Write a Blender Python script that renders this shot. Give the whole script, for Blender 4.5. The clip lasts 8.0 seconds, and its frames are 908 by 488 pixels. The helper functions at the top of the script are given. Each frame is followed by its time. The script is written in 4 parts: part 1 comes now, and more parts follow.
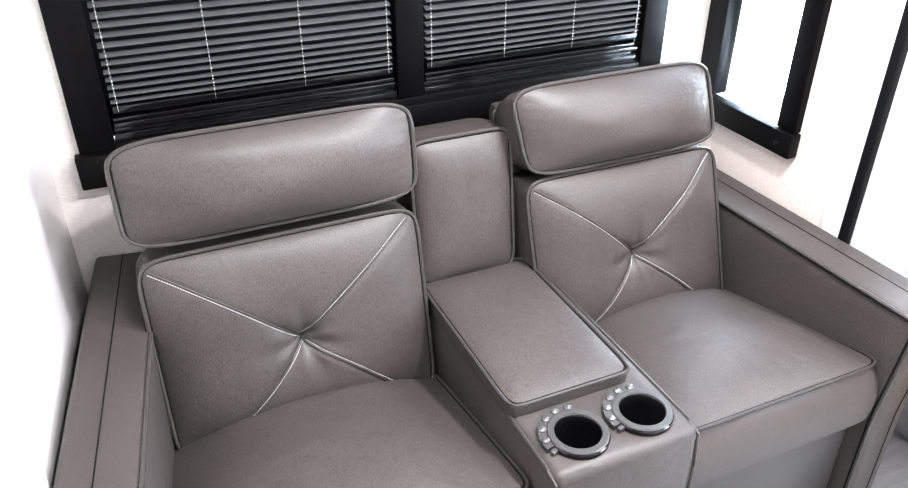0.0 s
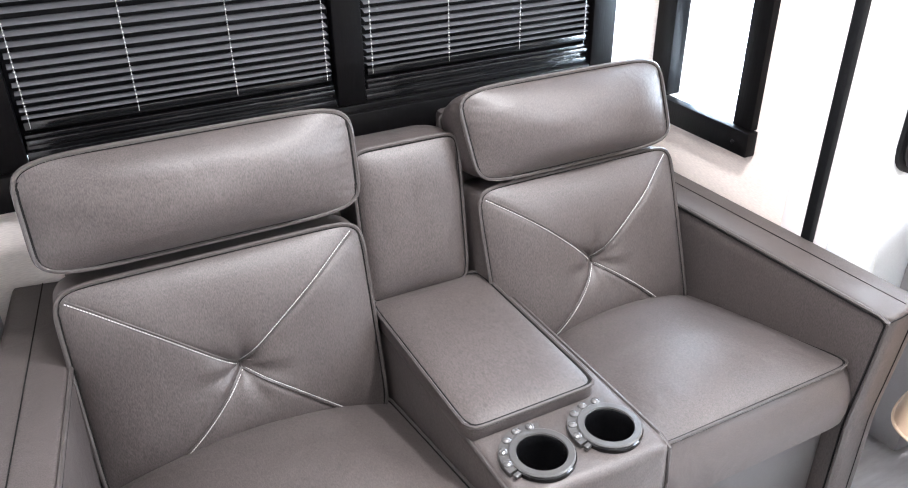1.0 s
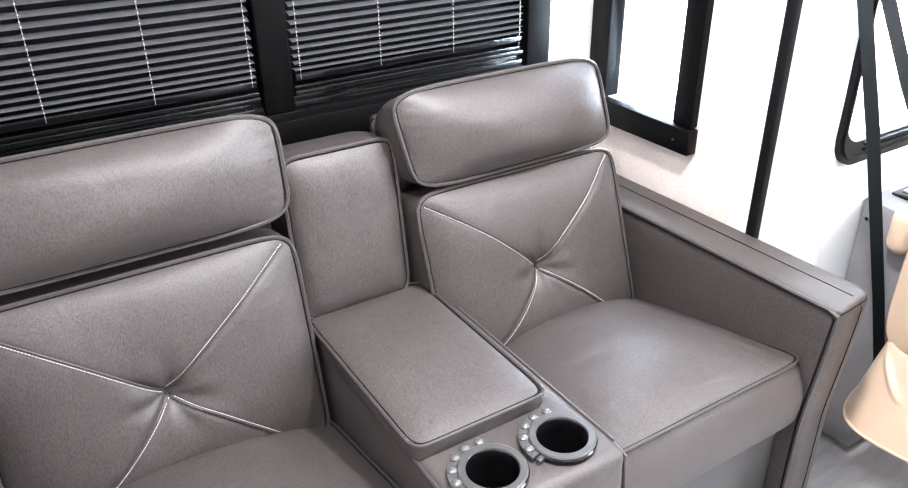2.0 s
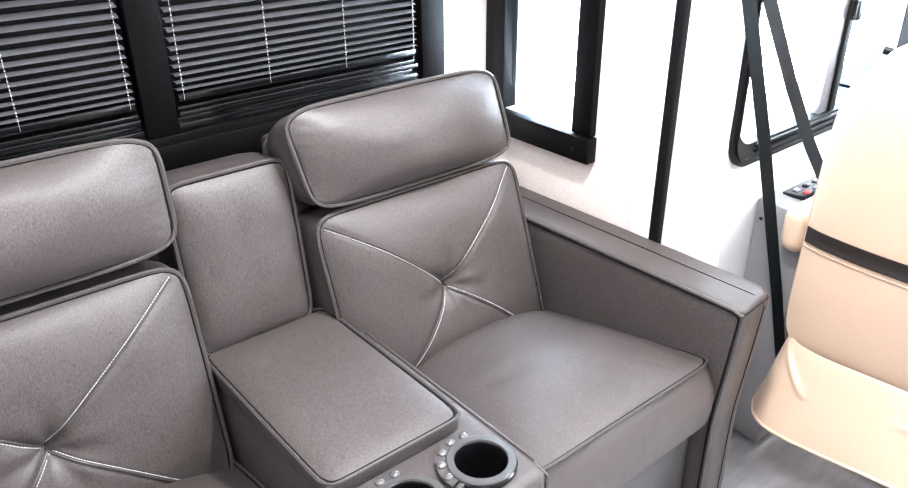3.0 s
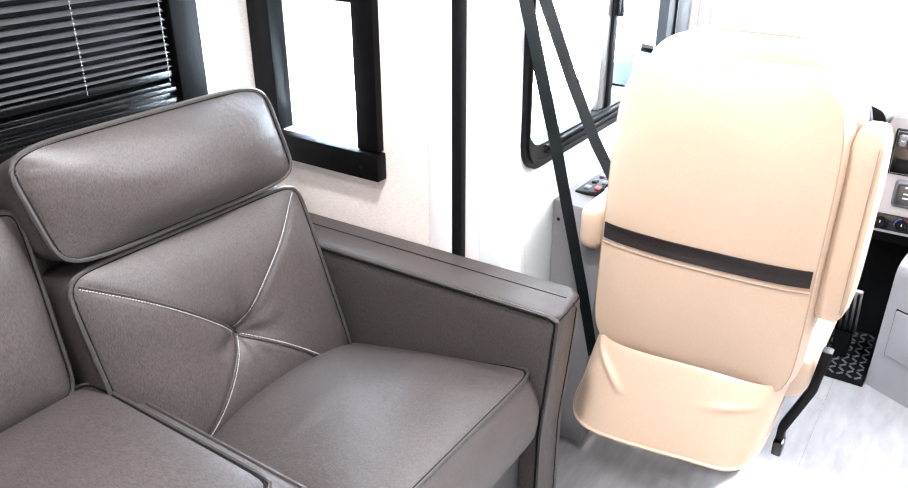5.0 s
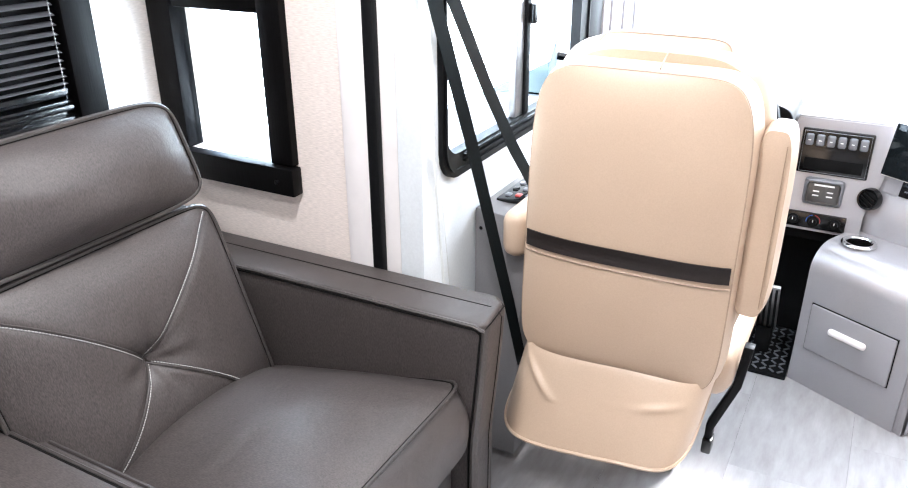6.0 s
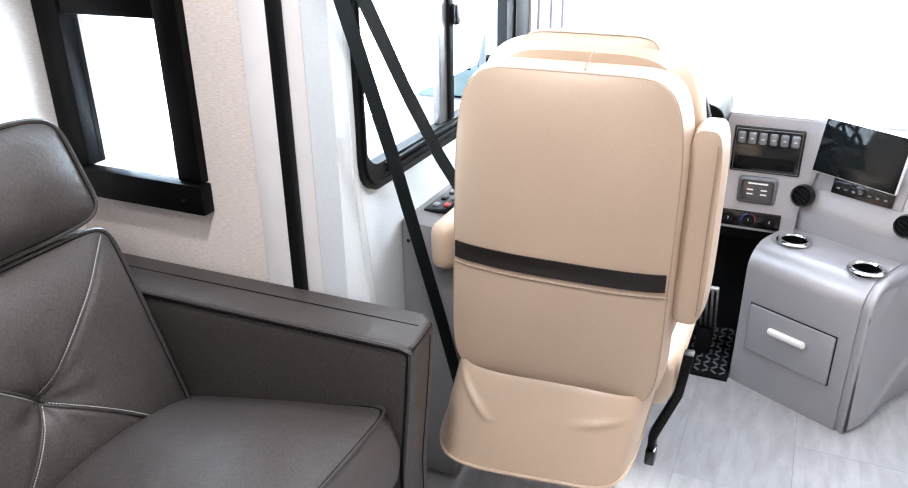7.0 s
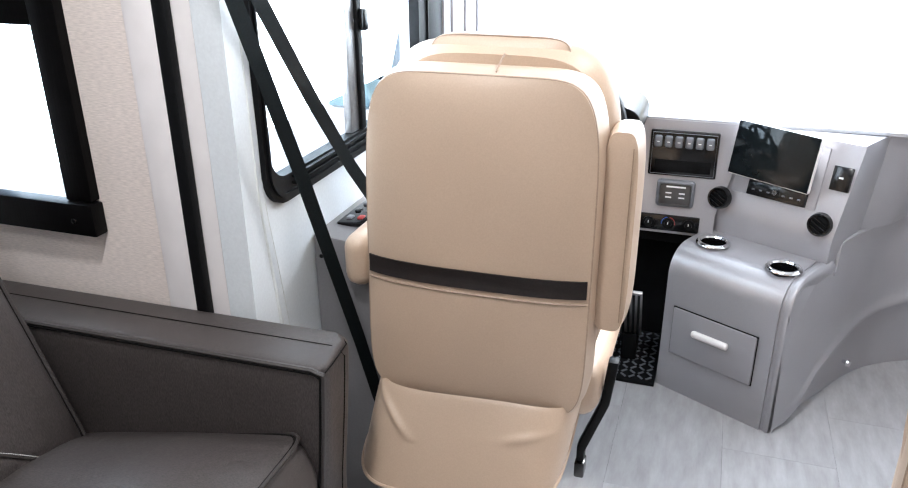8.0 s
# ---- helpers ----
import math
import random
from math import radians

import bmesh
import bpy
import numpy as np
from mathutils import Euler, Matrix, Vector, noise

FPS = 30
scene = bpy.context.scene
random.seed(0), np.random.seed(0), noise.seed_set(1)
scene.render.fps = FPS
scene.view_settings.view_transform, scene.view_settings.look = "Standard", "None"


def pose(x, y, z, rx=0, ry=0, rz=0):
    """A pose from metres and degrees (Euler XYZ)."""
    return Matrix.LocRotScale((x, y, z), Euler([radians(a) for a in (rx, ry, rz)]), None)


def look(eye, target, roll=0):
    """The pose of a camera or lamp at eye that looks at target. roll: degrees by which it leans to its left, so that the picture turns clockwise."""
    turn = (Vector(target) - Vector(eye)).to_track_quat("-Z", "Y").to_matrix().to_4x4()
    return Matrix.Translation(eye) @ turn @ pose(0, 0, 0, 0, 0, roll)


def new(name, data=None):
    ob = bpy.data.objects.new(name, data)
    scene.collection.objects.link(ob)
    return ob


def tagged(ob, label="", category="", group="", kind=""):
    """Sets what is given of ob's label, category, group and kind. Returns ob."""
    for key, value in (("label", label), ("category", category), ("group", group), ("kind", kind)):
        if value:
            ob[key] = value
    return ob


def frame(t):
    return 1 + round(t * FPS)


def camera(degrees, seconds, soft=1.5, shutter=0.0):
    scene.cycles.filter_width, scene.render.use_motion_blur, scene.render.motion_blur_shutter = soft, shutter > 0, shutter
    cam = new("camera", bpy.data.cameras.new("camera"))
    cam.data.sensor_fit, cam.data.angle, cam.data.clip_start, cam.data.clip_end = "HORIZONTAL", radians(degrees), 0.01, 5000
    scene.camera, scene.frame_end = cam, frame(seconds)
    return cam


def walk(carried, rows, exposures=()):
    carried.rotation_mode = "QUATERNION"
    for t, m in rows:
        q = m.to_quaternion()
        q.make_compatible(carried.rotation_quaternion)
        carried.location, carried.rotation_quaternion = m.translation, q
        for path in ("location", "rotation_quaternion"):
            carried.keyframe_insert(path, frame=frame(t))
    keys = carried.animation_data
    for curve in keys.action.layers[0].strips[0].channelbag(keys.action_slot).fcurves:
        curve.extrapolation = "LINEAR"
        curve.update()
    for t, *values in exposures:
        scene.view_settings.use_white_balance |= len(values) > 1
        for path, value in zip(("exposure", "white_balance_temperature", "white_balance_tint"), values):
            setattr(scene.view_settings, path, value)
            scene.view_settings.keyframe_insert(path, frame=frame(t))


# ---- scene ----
cam = camera(60.0, 8.0, soft=1.1)
PATH = [
    (0, (-1.612, -1.823, 1.722), (-0.919, -0.257, 0.688), -0.1),
    (0.5, (-1.606, -1.787, 1.709), (-0.845, -0.247, 0.684), 0.4),
    (1, (-1.553, -1.759, 1.644), (-0.759, -0.209, 0.661), -0.8),
    (2.5, (-1.501, -1.69, 1.58), (-0.48, -0.241, 0.655), -0.6),
    (3, (-1.478, -1.666, 1.564), (-0.348, -0.291, 0.653), -0.4),
    (3.5, (-1.451, -1.648, 1.541), (-0.226, -0.342, 0.65), -0.5),
    (4, (-1.422, -1.618, 1.522), (-0.092, -0.41, 0.643), -0.3),
    (4.5, (-1.389, -1.616, 1.505), (0.01, -0.476, 0.644), -0.5),
    (5, (-1.376, -1.559, 1.502), (0.121, -0.551, 0.639), -0.0),
    (6.3, (-1.298, -1.563, 1.474), (0.318, -0.728, 0.643), -0.5),
    (6.5, (-1.26, -1.559, 1.476), (0.365, -0.75, 0.637), -0.7),
    (7, (-1.232, -1.561, 1.456), (0.433, -0.812, 0.639), -0.6),
    (7.5, (-1.193, -1.558, 1.437), (0.51, -0.882, 0.636), -0.6),
    (8, (-1.162, -1.565, 1.423), (0.581, -0.977, 0.637), -0.4),
]
EXPO = [(0, 3.29, 6050, 12), (2.5, 3.34, 6030, 12), (4.5, 3.34, 6080, 12), (5, 3.1, 6080, 12), (6.5, 2.34, 6030, 11), (7, 2.11, 6030, 11), (8, 1.80, 6030, 10)]
walk(cam, [(t, look(eye, target, roll)) for t, eye, target, roll in PATH], EXPO)

# ---------------------------------------------------------------- light
world = bpy.data.worlds.new("daylight")
scene.world = world
world.use_nodes = True
wt = world.node_tree
sky = wt.nodes.new("ShaderNodeTexSky")
sky.sky_type = "NISHITA"
sky.sun_disc = False
sky.sun_elevation = radians(38)
sky.sun_rotation = radians(115)
wt.links.new(sky.outputs[0], wt.nodes["Background"].inputs[0])
wt.nodes["Background"].inputs[1].default_value = 0.15

sun_data = bpy.data.lights.new("sun", "SUN")
sun_data.energy, sun_data.angle, sun_data.color = 3.0, radians(12), (1.0, 0.96, 0.9)
sun = new("sun", sun_data)
sun.matrix_world = look((6, -3, 6), (0, -1, 0))


def area(name, m, sx, sy, power, colour=(1, 1, 1)):
    data = bpy.data.lights.new(name, "AREA")
    data.shape, data.size, data.size_y, data.energy, data.color = "RECTANGLE", sx, sy, power, colour
    ob = new(name, data)
    ob.matrix_world = m
    return ob


area("windshield_daylight", look((1.48, -1.9, 1.36), (0.1, -1.8, 0.75)), 2.2, 0.9, 12.0, (0.83, 0.93, 1.0))
area("side_window_daylight", look((0.6, -0.70, 1.22), (0.6, -2.0, 0.9)), 0.8, 0.5, 3.6, (0.85, 0.94, 1.0))
area("slide_window_daylight", look((0.07, -0.22, 1.15), (-1.2, -0.6, 0.8)), 0.2, 0.5, 1.0, (0.8, 0.92, 1.0))

# ---------------------------------------------------------------- materials


def mat(name, rgb, rough=0.5, metal=0.0, grain=0.0, scale=60.0, stretch=(1, 1, 1), bump=0.0, stain=0.0, stain_scale=4.0,
        sheen=0.0, coat=0.0, rough_var=0.0, spec=0.5, folds=0.0):
    m = bpy.data.materials.new(name)
    m.use_nodes = True
    n, l = m.node_tree.nodes, m.node_tree.links
    b = n["Principled BSDF"]
    b.inputs["Base Color"].default_value = (*rgb, 1)
    b.inputs["Roughness"].default_value = rough
    b.inputs["Metallic"].default_value = metal
    b.inputs["Specular IOR Level"].default_value = spec
    b.inputs["Sheen Weight"].default_value = sheen
    b.inputs["Coat Weight"].default_value = coat
    co = n.new("ShaderNodeTexCoord")
    mp = n.new("ShaderNodeMapping")
    mp.inputs["Scale"].default_value = stretch
    l.new(co.outputs["Object"], mp.inputs["Vector"])
    fine = n.new("ShaderNodeTexNoise")
    fine.inputs["Scale"].default_value = scale
    fine.inputs["Detail"].default_value = 6
    l.new(mp.outputs[0], fine.inputs["Vector"])
    big = n.new("ShaderNodeTexNoise")
    big.inputs["Scale"].default_value = stain_scale
    big.inputs["Detail"].default_value = 3
    l.new(co.outputs["Object"], big.inputs["Vector"])
    if grain or stain:
        lo = tuple(c * (1 - grain) for c in rgb)
        hi = tuple(min(1, c * (1 + grain)) for c in rgb)
        ramp = n.new("ShaderNodeValToRGB")
        ramp.color_ramp.elements[0].position, ramp.color_ramp.elements[1].position = 0.3, 0.7
        ramp.color_ramp.elements[0].color, ramp.color_ramp.elements[1].color = (*lo, 1), (*hi, 1)
        l.new(fine.outputs["Fac"], ramp.inputs[0])
        mix = n.new("ShaderNodeMix")
        mix.data_type, mix.blend_type = "RGBA", "MULTIPLY"
        mix.inputs["Factor"].default_value = 1.0
        tone = n.new("ShaderNodeMapRange")
        tone.inputs["From Min"].default_value, tone.inputs["From Max"].default_value = 0.3, 0.7
        tone.inputs["To Min"].default_value, tone.inputs["To Max"].default_value = 1 - stain, 1.0
        l.new(big.outputs["Fac"], tone.inputs["Value"])
        l.new(ramp.outputs[0], mix.inputs["A"])
        l.new(tone.outputs[0], mix.inputs["B"])
        l.new(mix.outputs["Result"], b.inputs["Base Color"])
    if rough_var:
        rv = n.new("ShaderNodeMapRange")
        rv.inputs["To Min"].default_value, rv.inputs["To Max"].default_value = rough - rough_var, rough + rough_var
        l.new(big.outputs["Fac"], rv.inputs["Value"])
        l.new(rv.outputs[0], b.inputs["Roughness"])
    if bump:
        bp = n.new("ShaderNodeBump")
        bp.inputs["Strength"].default_value = bump
        bp.inputs["Distance"].default_value = 0.002
        l.new(fine.outputs["Fac"], bp.inputs["Height"])
        if folds:
            soft = n.new("ShaderNodeTexNoise")
            soft.inputs["Scale"].default_value, soft.inputs["Detail"].default_value, soft.inputs["Distortion"].default_value = 11.0, 4.0, 0.8
            l.new(co.outputs["Object"], soft.inputs["Vector"])
            bf = n.new("ShaderNodeBump")
            bf.inputs["Strength"].default_value, bf.inputs["Distance"].default_value = folds, 0.012
            l.new(soft.outputs["Fac"], bf.inputs["Height"])
            l.new(bf.outputs[0], bp.inputs["Normal"])
        l.new(bp.outputs[0], b.inputs["Normal"])
    return m


FABRIC = mat("sofa_faux_leather", (0.0582, 0.0487, 0.0462), 0.49, grain=0.42, scale=560, stretch=(1, 1, 0.28), bump=0.14, stain=0.18, stain_scale=3, spec=0.44, rough_var=0.08, folds=0.21)
# Near-black colour that paints shade beside the piping and along the arm seams.
WELT_SHADE = mat("welt_painted_shade", (0.008, 0.0075, 0.0075), 0.8, grain=0.2, scale=200, spec=0.1)
PIPING = mat("sofa_piping", (0.043, 0.0365, 0.0345), 0.48, grain=0.15, scale=300, bump=0.2)
FRONT_PANEL = mat("sofa_front_panel", (0.056, 0.054, 0.054), 0.4, grain=0.15, scale=260, bump=0.2, stain=0.1)
TAN_THREAD = mat("tan_thread", (0.26, 0.18, 0.12), 0.7, grain=0.1, scale=300)
SEAM = mat("cream_seam", (0.30, 0.215, 0.155), 0.5, grain=0.1, scale=200)
SIDE_GREY = mat("side_console_plastic", (0.17, 0.165, 0.17), 0.45, grain=0.06, scale=300, bump=0.08, stain=0.1)
THREAD = mat("white_thread", (0.50, 0.49, 0.475), 0.7, grain=0.1, scale=400)
BLACK_PLASTIC = mat("black_plastic", (0.004, 0.004, 0.0045), 0.16, spec=0.4, grain=0.1, scale=200, bump=0.05)
BLACK_TRIM = mat("black_window_trim", (0.0028, 0.0025, 0.0027), 0.42, spec=0.09, grain=0.25, scale=35, stretch=(6, 6, 0.6), bump=0.15, stain=0.2)
SLAT = mat("grey_blind_slat", (0.095, 0.095, 0.102), 0.5, metal=0.0, grain=0.08, scale=80, stain=0.08)
RING_GREY = mat("grey_satin_plastic", (0.050, 0.048, 0.047), 0.33, grain=0.06, scale=200)
BUTTON = mat("clear_button", (0.07, 0.068, 0.068), 0.12, coat=0.5)
WALLPAPER = mat("linen_wallpaper", (0.73, 0.645, 0.592), 0.7, grain=0.13, scale=300, stretch=(1, 0.22, 1.5), bump=0.25, stain=0.05)
WALLPAPER_B = mat("linen_wallpaper_back", (0.76, 0.71, 0.67), 0.7, grain=0.12, scale=300, stretch=(0.22, 1, 1.5), bump=0.25, stain=0.05)
GLOSS_WALL = mat("glossy_white_panel", (0.65, 0.612, 0.602), 0.22, grain=0.03, scale=6, stain=0.05, stain_scale=2)
WHITE_TRIM = mat("white_trim", (0.76, 0.72, 0.71), 0.35, grain=0.03, scale=20, stain=0.04)
CAB_WHITE = mat("cab_wall_vinyl", (0.66, 0.69, 0.71), 0.6, grain=0.04, scale=150, bump=0.15, stain=0.06)
CURTAIN = mat("curtain_cloth", (0.60, 0.62, 0.61), 0.85, grain=0.1, scale=240, stretch=(1, 1, 0.3), bump=0.3, stain=0.06, sheen=0.2)
CREAM = mat("cream_vinyl", (0.455, 0.337, 0.245), 0.42, grain=0.04, scale=320, bump=0.06, stain=0.07, stain_scale=3, rough_var=0.05)
BROWN = mat("dark_brown_vinyl", (0.014, 0.010, 0.009), 0.5, spec=0.3, grain=0.2, scale=200, bump=0.15)
DASH = mat("grey_dash_plastic", (0.335, 0.326, 0.342), 0.32, metal=0.25, grain=0.04, scale=420, bump=0.06, stain=0.08, stain_scale=5, rough_var=0.05)
DASH_TOP = mat("glossy_dash_top", (0.42, 0.42, 0.44), 0.16, grain=0.03, scale=300, stain=0.05, coat=0.6)
# Own black of small parts, and under-dash shade put into colour.
DARK = mat("black_parts_and_shade", (0.003, 0.003, 0.0035), 0.8, spec=0.15, grain=0.4, scale=20, stain=0.4)
CHROME = mat("chrome", (0.75, 0.75, 0.77), 0.09, metal=1.0, grain=0.02, scale=30)
WEBBING = mat("seat_belt_webbing", (0.005, 0.0075, 0.0085), 0.6, spec=0.1, grain=0.3, scale=500, stretch=(0.3, 1, 1), bump=0.2)
CEILING = mat("ceiling_panel", (0.78, 0.75, 0.72), 0.6, grain=0.03, scale=60, stain=0.04)
DARK_PANE = mat("tinted_pane", (0.004, 0.004, 0.005), 0.35, spec=0.1, stain=0.3, grain=0.1)
SCREEN = mat("dark_screen", (0.006, 0.008, 0.009), 0.05, spec=0.22, stain=0.3, grain=0.1)
RUBBER = mat("black_rubber", (0.0042, 0.0044, 0.005), 0.5, spec=0.13, grain=0.2, scale=90, bump=0.15)
SWITCH = mat("grey_switch_and_tread_sheen", (0.13, 0.135, 0.15), 0.35, grain=0.05, scale=90)
METAL = mat("pedal_metal", (0.35, 0.34, 0.34), 0.35, metal=0.9, grain=0.1, scale=60)
GROUND = mat("pale_concrete", (0.5, 0.5, 0.48), 0.85, grain=0.15, scale=3, stain=0.2, stain_scale=0.3)
RED = mat("red_mark", (0.3, 0.03, 0.025), 0.4)
BLUE = mat("blue_mark", (0.03, 0.12, 0.5), 0.4)
WHITE_MARK = mat("white_mark", (0.7, 0.7, 0.7), 0.4)
MIRROR = mat("mirror_glass", (0.38, 0.54, 0.58), 0.03, metal=1.0)

GLASS = bpy.data.materials.new("window_glass")
GLASS.use_nodes = True
_b = GLASS.node_tree.nodes["Principled BSDF"]
_b.inputs["Base Color"].default_value = (0.96, 0.98, 0.98, 1)
_b.inputs["Roughness"].default_value = 0.0
_b.inputs["Transmission Weight"].default_value = 1.0
_b.inputs["IOR"].default_value = 1.02

# ---------------------------------------------------------------- mesh helpers


def bm_box(x0, x1, y0, y1, z0, z1, bevel=0.0, segs=2):
    bm = bmesh.new()
    bmesh.ops.create_cube(bm, size=1)
    for v in bm.verts:
        v.co = Vector((x0 + (v.co.x + 0.5) * (x1 - x0), y0 + (v.co.y + 0.5) * (y1 - y0), z0 + (v.co.z + 0.5) * (z1 - z0)))
    if bevel:
        bmesh.ops.bevel(bm, geom=bm.edges[:], offset=bevel, segments=segs, affect="EDGES", profile=0.5)
    return bm


def join(*bms):
    out = bmesh.new()
    for b in bms:
        tmp = bpy.data.meshes.new("tmp")
        b.to_mesh(tmp)
        out.from_mesh(tmp)
        bpy.data.meshes.remove(tmp)
        b.free()
    return out


def moved(bm, m):
    bm.transform(m)
    return bm


def part(name, bm, material, parent=None, label="", m=None, smooth=True):
    me = bpy.data.meshes.new(name)
    bmesh.ops.recalc_face_normals(bm, faces=bm.faces[:])
    bm.to_mesh(me)
    bm.free()
    me.materials.append(material)
    if smooth:
        me.polygons.foreach_set("use_smooth", [True] * len(me.polygons))
        me.set_sharp_from_angle(angle=radians(35))
    ob = new(name, me)
    if parent is not None:
        ob.parent = parent
    if m is not None:
        ob.matrix_basis = m
    if label:
        tagged(ob, label=label)
    return ob


def thing(name, label, category, m=None, group="", kind=""):
    ob = new(name)
    if m is not None:
        ob.matrix_basis = m
    return tagged(ob, label, category, group, kind)


def structure(name, bm, material, label="", m=None):
    return tagged(part(name, bm, material, None, label, m), kind="structure")


def tube(points, r, closed=False, sides=6):
    bm = bmesh.new()
    pts = [Vector(p) for p in points]
    n = len(pts)
    rings = []
    up = Vector((0.13, 0.31, 0.94))
    for i, p in enumerate(pts):
        a = pts[(i - 1) % n] if closed or i else p
        b = pts[(i + 1) % n] if closed or i < n - 1 else p
        d = (b - a).normalized()
        side = d.cross(up)
        if side.length < 0.1:
            side = d.cross(Vector((1, 0, 0)))
        side.normalize()
        oth = d.cross(side)
        rings.append([bm.verts.new(p + r * (math.cos(k * math.tau / sides) * side + math.sin(k * math.tau / sides) * oth)) for k in range(sides)])
    for i in range(n if closed else n - 1):
        a, b = rings[i], rings[(i + 1) % n]
        if closed and i == n - 1:
            j0 = min(range(sides), key=lambda j: (a[0].co - b[j].co).length)
        else:
            j0 = 0
        for k in range(sides):
            bm.faces.new((a[k], a[(k + 1) % sides], b[(k + 1 + j0) % sides], b[(k + j0) % sides]))
    if not closed:
        bm.faces.new(rings[0])
        bm.faces.new(rings[-1][::-1])
    return bm


def ribbon(points, wide, thick):
    """A strap along points: wide is the vector across it."""
    bm = bmesh.new()
    pts = [Vector(p) for p in points]
    w = Vector(wide) / 2
    rings = []
    for i, p in enumerate(pts):
        d = (pts[min(i + 1, len(pts) - 1)] - pts[max(i - 1, 0)]).normalized()
        nn = d.cross(w).normalized() * thick / 2
        rings.append([bm.verts.new(p + a) for a in (-w - nn, w - nn, w + nn, -w + nn)])
    for a, b in zip(rings, rings[1:]):
        for k in range(4):
            bm.faces.new((a[k], a[(k + 1) % 4], b[(k + 1) % 4], b[k]))
    bm.faces.new(rings[0])
    bm.faces.new(rings[-1][::-1])
    return bm


def lathe(profile, segs=32, caps=False):
    bm = bmesh.new()
    rings = [[bm.verts.new((r * math.cos(k * math.tau / segs), r * math.sin(k * math.tau / segs), z)) for k in range(segs)] for r, z in profile]
    for a, b in zip(rings, rings[1:]):
        for k in range(segs):
            bm.faces.new((a[k], a[(k + 1) % segs], b[(k + 1) % segs], b[k]))
    if caps:
        bm.faces.new(rings[0])
        bm.faces.new(rings[-1][::-1])
    bmesh.ops.remove_doubles(bm, verts=bm.verts[:], dist=1e-6)
    return bm


def sheet(fn, nu, nv, thick=0.0):
    """A grid surface fn(u, v) with u, v from 0 to 1; thick pushes a second skin along the normals."""
    bm = bmesh.new()
    g = [[bm.verts.new(fn(i / nu, j / nv)) for j in range(nv + 1)] for i in range(nu + 1)]
    for i in range(nu):
        for j in range(nv):
            bm.faces.new((g[i][j], g[i + 1][j], g[i + 1][j + 1], g[i][j + 1]))
    if thick:
        bmesh.ops.recalc_face_normals(bm, faces=bm.faces[:])
        bmesh.ops.solidify(bm, geom=bm.faces[:], thickness=thick)
    return bm


def extrude_poly(pts, axis_vec, bevel=0.0, segs=2):
    """A prism: pts a closed loop of 3D points, pushed along axis_vec."""
    bm = bmesh.new()
    a = [bm.verts.new(p) for p in pts]
    b = [bm.verts.new(Vector(p) + Vector(axis_vec)) for p in pts]
    bm.faces.new(a)
    bm.faces.new(b[::-1])
    n = len(pts)
    for i in range(n):
        bm.faces.new((a[i], a[(i + 1) % n], b[(i + 1) % n], b[i]))
    if bevel:
        bmesh.ops.recalc_face_normals(bm, faces=bm.faces[:])
        bmesh.ops.bevel(bm, geom=bm.edges[:], offset=bevel, segments=segs, affect="EDGES", profile=0.5)
    return bm


def outline(a, b, p, n):
    """Points of a superellipse of half sizes a, b, evenly spread round its sides."""
    pts = []
    for side in range(4):
        for i in range(n):
            q = -1 + 2 * i / n
            q = math.sin(q * math.pi / 2) * 0.35 + q * 0.65
            u, v = ((q, -1), (1, q), (-q, 1), (-1, -q))[side]
            s = (abs(u) ** p + abs(v) ** p) ** (1 / p)
            pts.append((a * u / s, b * v / s))
    return pts


def cut(ob, bm):
    """Takes the closed mesh bm out of ob, for good."""
    me = bpy.data.meshes.new("cutter")
    bmesh.ops.recalc_face_normals(bm, faces=bm.faces[:])
    bm.to_mesh(me)
    bm.free()
    tool = new("cutter", me)
    tool.matrix_basis = ob.matrix_basis
    mod = ob.modifiers.new("hole", "BOOLEAN")
    mod.operation, mod.object, mod.solver = "DIFFERENCE", tool, "EXACT"
    bpy.context.view_layer.update()
    done = bpy.data.meshes.new_from_object(ob.evaluated_get(bpy.context.evaluated_depsgraph_get()))
    ob.modifiers.clear()
    ob.data = done
    bpy.data.objects.remove(tool)
    ob.data.set_sharp_from_angle(angle=radians(35))


